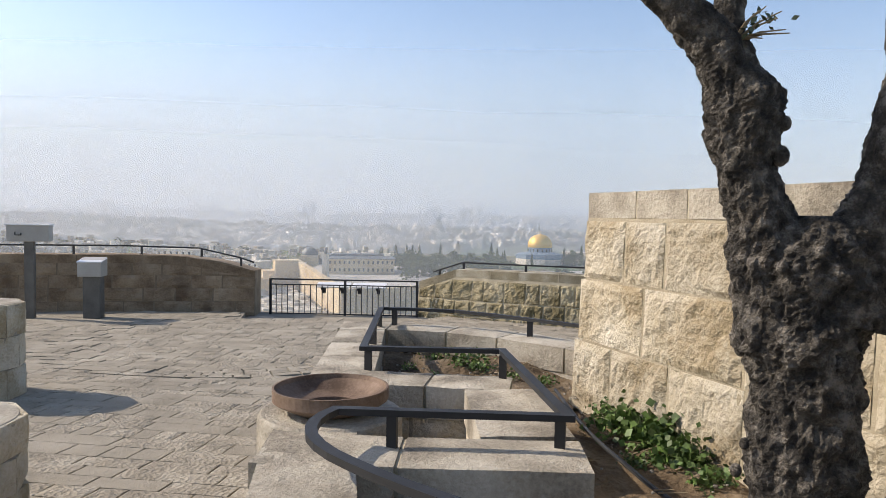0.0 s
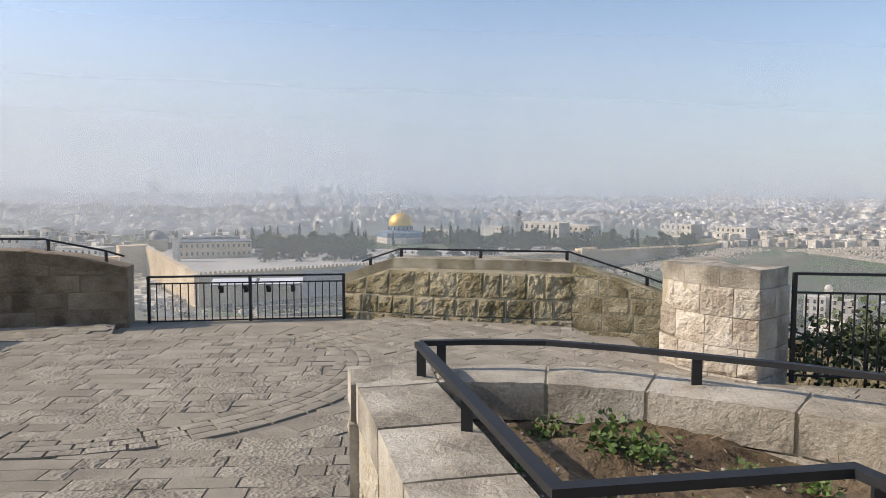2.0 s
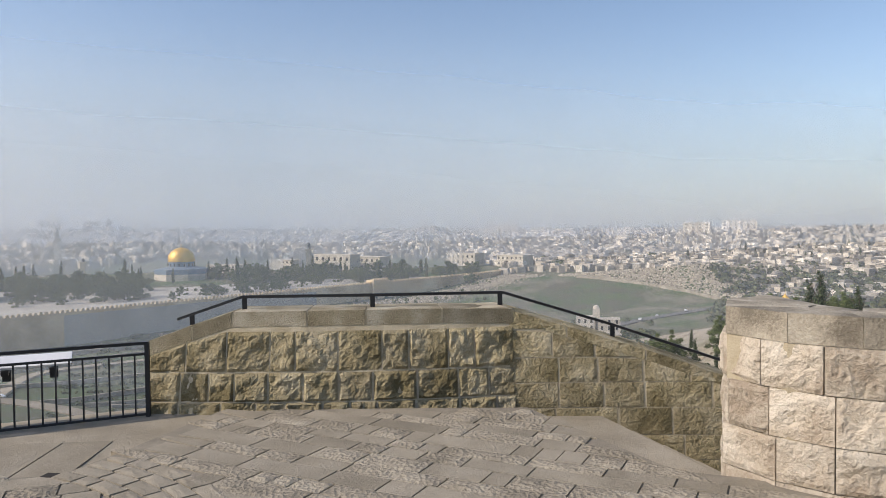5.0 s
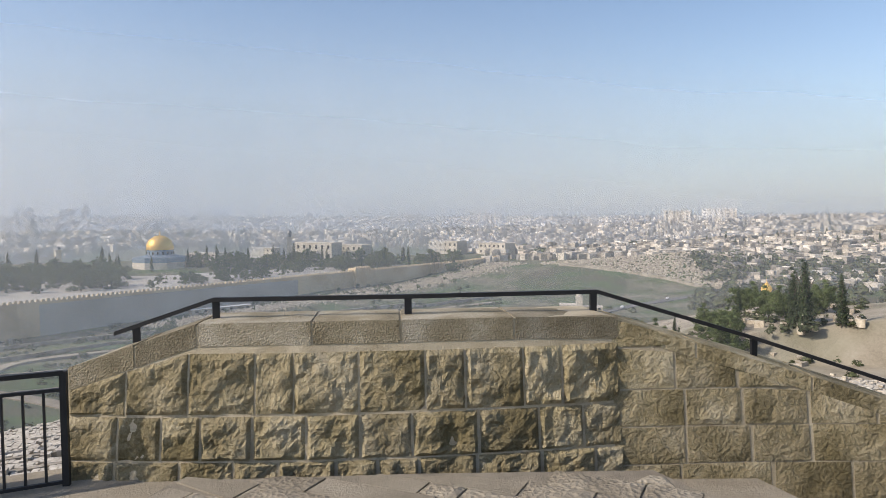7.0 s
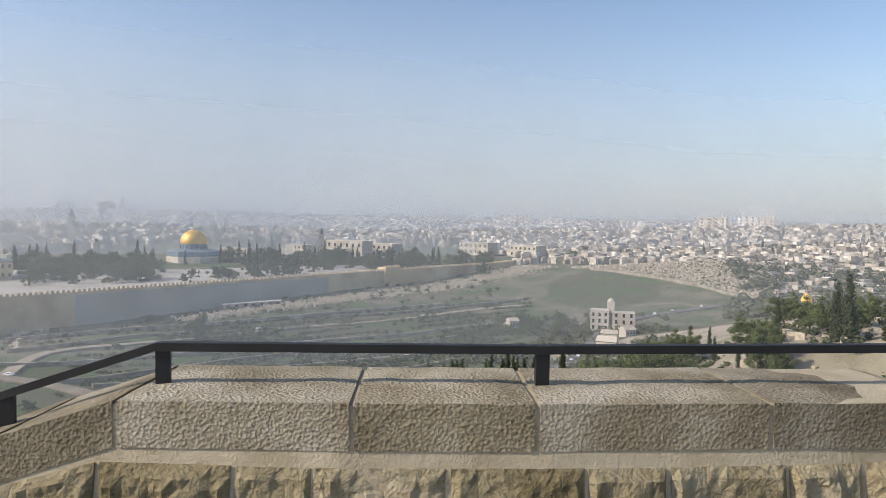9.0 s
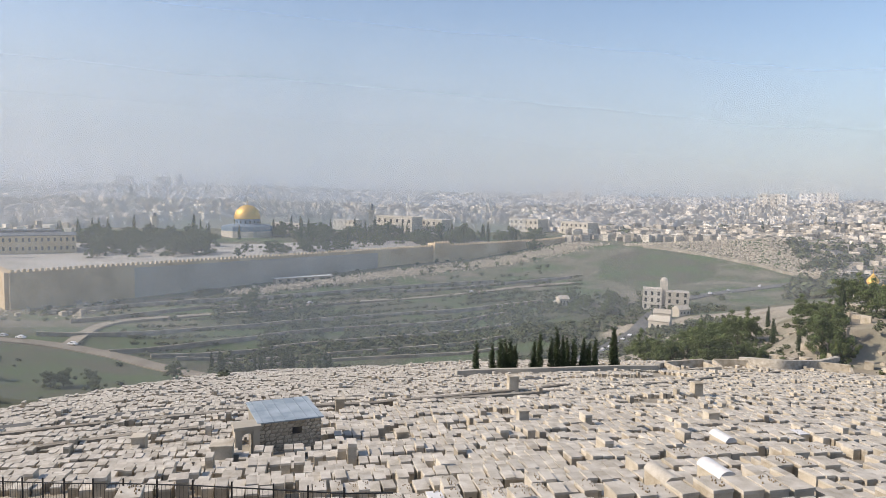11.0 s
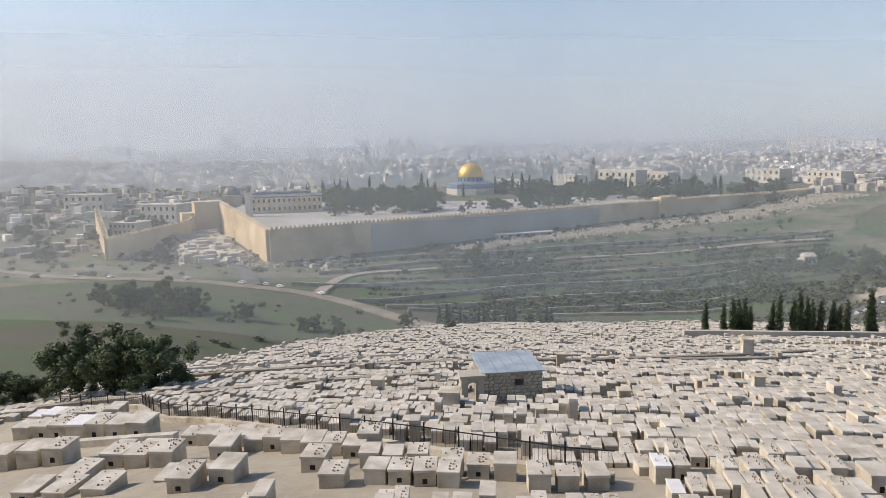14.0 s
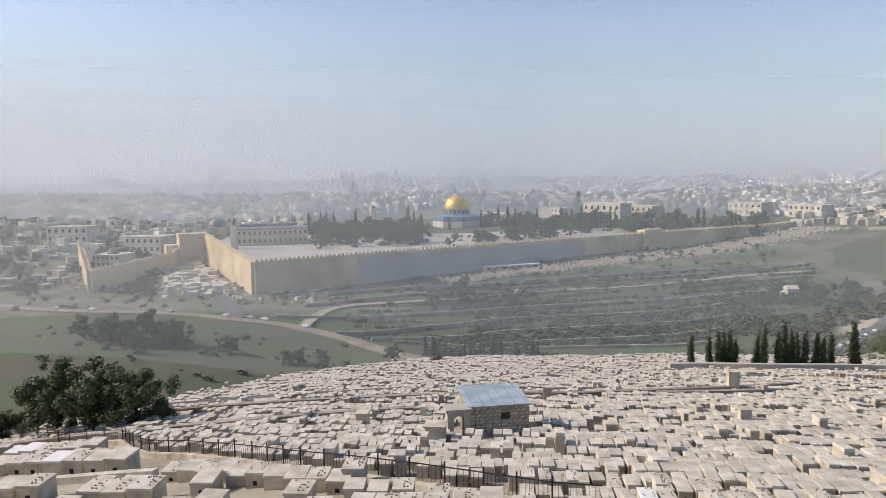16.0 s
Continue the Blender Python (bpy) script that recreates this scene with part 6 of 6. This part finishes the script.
pine_spec = [(rs.gauss(0, 1.7), rs.gauss(0, 1.7), 3.6 + rs.gauss(0, 1.1), rs.uniform(0.45, 0.95)) for _ in range(60)]
cypress = tree_kind("cypress", "tall narrow dark cypress", cyp_spec, CYPRESS, 4.6, 0.12, 1, "cypresses", 190)
broad = tree_kind("broad_tree", "dark rounded evergreen tree at the edge of the slope", broad_spec, FOLIAGE, 3.2, 0.22, 2, "evergreen trees", 330)
pine = tree_kind("pine_tree", "sunlit green spreading pine", pine_spec, PINELEAF, 4.2, 0.2, 3, "pines", 260)


def plant(first, places):
    """The first tree goes to the first place, copies to the rest: x, y, scale, height factor."""
    for i, (x, y, s, hh) in enumerate(places):
        z = max(land(x, y), -46.2 if inside(plat, x, y) else -999) - 0.1
        m = pose(x, y, z, 0, 0, 47 * i)
        t = first if i == 0 else copy_thing(first, m)
        t.matrix_world = m @ Matrix.Diagonal((s, s, s * hh, 1))


rp = random.Random(31)
xs = [18.2, 21.6, 23.0, 24.3, 25.2, 26.4, 30.2, 30.9, 33.2, 34.6, 35.8, 37.2, 38.6, 40.6, 41.6, 42.6, 46.8, 47.6]
cyps = [(x, 141 + (x - 18) * 0.27 + rp.uniform(0, 3), rp.uniform(0.95, 1.2), rp.uniform(1.05, 1.4)) for x in xs]
for _ in range(16):
    cyps.append((*polar(rp.uniform(21, 41), rp.uniform(185, 300)), rp.uniform(0.9, 1.5), rp.uniform(1.0, 1.3)))
for _ in range(150):
    cyps.append((*polar(rp.uniform(-20, 50), rp.uniform(800, 1300)), rp.uniform(1.6, 2.8), 1.0))
for az, d, s in ((38.6, 205, 2.3), (39.4, 200, 2.6), (41.8, 200, 1.9), (34.8, 240, 1.5), (30.5, 235, 1.2)):
    cyps.append((*polar(az, d), s, 1.3))
for _ in range(60):
    az = rp.uniform(-24, 12)
    cyps.append((*polar(az, rp.uniform(640, 720)), rp.uniform(1.6, 2.8), 1.3))
for _ in range(14):
    cyps.append((-70 + rp.uniform(0, 55), 285 + rp.uniform(0, 25), rp.uniform(1.0, 1.6), 1.2))
plant(cypress, cyps)
plant(broad, [(-48.6, 73.0, 1.0, 1.15), (-43.6, 73.5, 1.0, 1.1), (-40.6, 73.5, 0.95, 1.0), (-46.6, 75.5, 0.85, 1.0), (-54.5, 72.5, 0.7, 0.8), (-57.5, 72, 0.8, 0.8)] + [(-163 + rp.gauss(0, 16), 255 + rp.gauss(0, 9), rp.uniform(1.0, 1.7), 1.0) for _ in range(14)]
      + [(-85 + rp.gauss(0, 20), 255 + rp.gauss(0, 14), rp.uniform(0.5, 1.0), 1.0) for _ in range(10)] + [(-100 + 190 * u + rp.uniform(-30, 0), 495 + 150 * u + rp.uniform(14, 60), rp.uniform(0.9, 2.0), 0.9) for u in [rp.random() for _ in range(26)]] + [(*polar(rp.uniform(-21.5, -13), rp.uniform(520, 680)), rp.uniform(1.2, 2.6), 1.0) for _ in range(50)]
      + [(*polar(rp.uniform(-9, 13), rp.uniform(630, 720)), rp.uniform(1.4, 2.6), 0.9) for _ in range(56)] + [(*polar(rp.uniform(-45, -33), rp.uniform(430, 640)), rp.uniform(0.9, 1.8), 0.9) for _ in range(20)] + [(-70, 412, 2.0, 1.3)])
pines = []
for _ in range(28):
    az = rp.uniform(20.5, 43)
    pines.append((*polar(az, rp.uniform(178, 265) if az > 24 else rp.uniform(200, 240)), rp.uniform(0.9, 1.6), rp.uniform(0.9, 1.3)))
for _ in range(12):
    pines.append((*polar(rp.uniform(15, 20.5), rp.uniform(380, 440)), rp.uniform(0.5, 1.1), 1.1))
plant(pine, pines)

verts, faces = [], []
rb = random.Random(77)
tufts = [clump(0.9, 900 + k, 44, 0.4) for k in range(8)]
for k in range(4850):
    az, d = rb.uniform(-13, 27), rb.uniform(270, 460)
    if k % 3:
        d = rb.uniform(270, 425)
    if k > 2600:
        az, d = rb.uniform(-48, 14), rb.uniform(395, 640)
    if k > 3200:
        az, d = rb.uniform(-60, 52), rb.uniform(760, 1600)
    if 3200 < k < 3500:
        az, d = rb.uniform(31, 50), rb.uniform(440, 760)
    if k > 4300:
        if k % 4 and k <= 4600:
            continue
        az, d = rb.uniform(-42, -8), rb.uniform(140, 330)
    if k > 4600:
        az, d = rb.uniform(20, 43), rb.uniform(176, 262)
    x, y = polar(az, d)
    if inside(plat, x, y):
        continue
    if k <= 2600 and noise.noise(Vector((x, y, 0)) * 0.02) < -0.12:
        continue
    s = rb.uniform(0.8, 2.2) if k <= 3200 else (rb.uniform(2.5, 6) if k <= 4300 else rb.uniform(0.5, 1.6))
    z = land(x, y) + s * 0.5
    n = len(verts)
    tv, tf = tufts[k % 8]
    verts += [(p.x * s * 1.3 + x, p.y * s * 1.3 + y, p.z * s * 0.9 + z) for p in tv]
    faces += [tuple(q + n for q in g) for g in tf]
# hedgerows along the terraces
lower, upper = ((-95, 312), (-40, 338), (25, 346), (95, 352)), ((-150, 410), (-60, 450), (30, 486), (150, 525))
for k in range(11):
    u = k / 10
    line = [Vector((a[0] + (b[0] - a[0]) * u, a[1] + (b[1] - a[1]) * u, 0)) for a, b in zip(lower, upper)]
    total, s = line_length(line), 0.0
    while s < total - 1:
        s += rb.uniform(1.2, 3.4)
        p, _ = lerp_line(line, min(s, total - 0.01))
        if noise.noise(Vector((s * 0.03, k * 3.1, 7))) < -0.12:
            continue
        x, y, size = p.x + rb.gauss(0, 0.5), p.y + rb.gauss(0, 0.6), rb.uniform(0.6, 1.3)
        n = len(verts)
        tv, tf = tufts[int(s) % 8]
        z = land(x, y) + size * 0.5
        verts += [(q.x * size * 1.4 + x, q.y * size + y, q.z * size + z) for q in tv]
        faces += [tuple(q + n for q in g) for g in tf]
tagged(link_mesh("valley_scrub", verts, faces, SCRUB), "scattered grey-green bushes and olive trees on the valley slopes", "bushes", kind="stuff")

# cars on the valley roads
bm = bmesh.new()
add_box(bm, 0, 0, 0.35, 1.75, 4.2, 0.6, 0, 0.12)
add_box(bm, 0, -0.1, 0.9, 1.5, 2.1, 0.55, 0, 0.18)
first_car = tagged(new("car"), "small parked car on the valley road", "car", "cars on the roads")
part("body", bm, CARPAINT, first_car)
bm = bmesh.new()
add_box(bm, 0, -0.1, 1.0, 1.56, 1.9, 0.3, 0, 0.05)
part("windows", bm, WINDOWDARK, first_car)
for x, y in ((-0.8, 1.3), (0.8, 1.3), (-0.8, -1.3), (0.8, -1.3)):
    bm = bmesh.new()
    bmesh.ops.create_cone(bm, cap_ends=True, segments=12, radius1=0.33, radius2=0.33, depth=0.2, matrix=Matrix.Translation((x, y, 0.33)) @ Matrix.Rotation(radians(90), 4, "Y"))
    part("wheel", bm, HOSE, first_car)
spots = [(-150, 326.5), (-158, 328), (-170, 327), (-128, 324), (-205, 388), (-215, 398), (-228, 410), (-200, 327), (-240, 322), (-262, 324), (90, 288), (95, 294), (100, 301), (105, 308), (111, 316), (165, 400), (178, 412), (200, 425), (215, 432), (240, 441), (-40, 436), (60, 466)]
for i, (x, y) in enumerate(spots):
    m = pose(x, y, land(x, y) + 0.9, 0, 0, 70 if x < 0 else -35)
    c = first_car if i == 0 else copy_thing(first_car, m)
    c.matrix_world = m

# ---- curved translucent sheets standing in for valley haze ----
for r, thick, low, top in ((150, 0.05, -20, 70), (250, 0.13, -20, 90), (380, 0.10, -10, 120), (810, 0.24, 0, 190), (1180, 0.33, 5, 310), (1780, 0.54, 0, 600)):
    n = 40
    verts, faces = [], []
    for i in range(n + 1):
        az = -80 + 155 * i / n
        # Bent nearer on the left, so that the added haze looks brighter there.
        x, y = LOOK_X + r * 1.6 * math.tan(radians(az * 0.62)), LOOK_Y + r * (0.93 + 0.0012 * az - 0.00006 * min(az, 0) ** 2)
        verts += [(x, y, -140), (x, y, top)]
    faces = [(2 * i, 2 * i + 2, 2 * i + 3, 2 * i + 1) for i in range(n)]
    veil = link_mesh("haze_sheet", verts, faces, haze_material("haze_veil", thick, top, low, r, (0.69, 0.64, 0.595) if r < 400 else (0.64, 0.637, 0.648)))
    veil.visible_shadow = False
    tagged(veil, "thin translucent sheet standing in for haze over the valley", "mist", kind="structure")


# ---- paving stones ----
RING = (2.34, 2.48, 2.62, 2.76, 2.90)


def paving():
    r = random.Random(303)
    ring_c = (-2.9, 12.3)
    stones = []

    def zone(x, y):
        far_out = math.hypot(x - ring_c[0], y - ring_c[1]) > 2.8 and y > 10.4 + 0.3 * x and x > -1.6
        return 1 if far_out else 0

    for z, turn in ((0, radians(11)), (1, radians(-36))):
        c, s = math.cos(turn), math.sin(turn)
        v = -4.0
        while v < 22:
            deep = r.uniform(0.17, 0.28)
            u = -16 + r.uniform(0, 0.4)
            while u < 13:
                L = r.choice((0.19, 0.26, 0.34, 0.44, 0.56, 0.72)) * r.uniform(0.9, 1.1)
                mid = ((u + L / 2) * c - (v + deep / 2) * s, (u + L / 2) * s + (v + deep / 2) * c)
                d = math.hypot(mid[0] - ring_c[0], mid[1] - ring_c[1])
                ang = math.degrees(math.atan2(mid[1] - ring_c[1], mid[0] - ring_c[0]))
                quad = [(a * c - b * s, a * s + b * c) for a, b in ((u, v), (u + L, v), (u + L, v + deep), (u, v + deep))]
                if not (RING[0] + 0.06 < d < RING[-1] - 0.06 and -82 < ang < 66) and mid[1] > -7.5 and -13 < mid[0] < 9 and zone(*mid) == z:
                    stones.append((quad, mid))
                u += L
            v += deep
    for r0, r1 in zip(RING, RING[1:]):
        a = -80.0
        while a < 64:
            da = r.uniform(4, 8)
            quad = [(ring_c[0] + q * math.cos(radians(w)), ring_c[1] + q * math.sin(radians(w))) for q, w in ((r0, a), (r1, a), (r1, a + da), (r0, a + da))]
            mid = (sum(q[0] for q in quad) / 4, sum(q[1] for q in quad) / 4)
            stones.append((quad, mid))
            a += da
    near, rest = [], []
    for quad, mid in stones:
        if all(inside(PLAZA, *q) for q in quad) is False and not inside(PLAZA, *mid):
            continue
        if not inside(PLAZA, *mid):
            continue
        keep = [q if inside(PLAZA, *q) else ((q[0] * 0.35 + mid[0] * 0.65), (q[1] * 0.35 + mid[1] * 0.65)) for q in quad]
        (near if -3.6 < mid[0] < 2.9 and 8.2 < mid[1] < 16.2 else rest).append((keep, mid))
    near.sort(key=lambda q: abs(q[1][0]) + abs(q[1][1] - 12.5))
    rest += near[300:]
    return near[:300], rest, r


near_p, rest_p, rpv = paving()


def paver(quad, mid, k, rough):
    ring = RING[0] < math.hypot(mid[0] + 2.9, mid[1] - 12.3) < RING[-1]
    z = [floor_z(*q) + (0.008 if ring else 0) + rpv.uniform(-0.001, 0.001) for q in quad]
    if ring:
        return block([(q[0], q[1], h) for q, h in zip(quad, z)], (0, 0, 1), 0.05, 0.008, 900 + k, 4, 3, joint=0.009, edge=0.3)
    cc = [(q[0], q[1], h) for q, h in zip(quad, z)]
    return block(cc, (0, 0, 1), 0.05, 0.012 if rough else 0.002, 900 + k, 6 if rough else 2, 4 if rough else 2, joint=0.006, edge=0.4)


for k, (quad, mid) in enumerate(near_p):
    rough = rpv.random() < 0.55 and not RING[0] < math.hypot(mid[0] + 2.9, mid[1] - 12.3) < RING[-1]
    v, f = paver(quad, mid, k, rough)
    link_mesh("paving_stone", v, f, PAVE_ROUGH if rough else PAVE, FLOOR)
for mat, want in ((PAVE, False), (PAVE_ROUGH, True)):
    verts, faces = [], []
    for k, (quad, mid) in enumerate(rest_p):
        if (noise.noise(Vector((mid[0] * 3.1, mid[1] * 3.7, 0))) > -0.1) != want:
            continue
        v, f = paver(quad, mid, 2000 + k, want)
        n = len(verts)
        verts += v
        faces += [tuple(q + n for q in g) for g in f]
    tagged(link_mesh("paving", verts, faces, mat, FLOOR), kind="stuff")
# slabs along the lower ledge
edge_line = [(-4.2, 14.1), (-3.4, 14.35), (-2.6, 14.5), (-1.62, 14.4)]
for k in range(6):
    (p, d), (q, _) = lerp_line(v3(edge_line), 0.02 + 0.43 * k), lerp_line(v3(edge_line), 0.44 + 0.43 * k)
    o = Vector((-d.y, d.x, 0)) * 1.15
    v, f = block([(p.x, p.y, -0.1), (q.x, q.y, -0.1), (q.x + o.x, q.y + o.y, -0.11), (p.x + o.x, p.y + o.y, -0.11)], (0, 0, 1), 0.05, 0.004, 3000 + k, 3, 3, 0.008)
    link_mesh("paving_slab", v, f, PAVE, FLOOR)
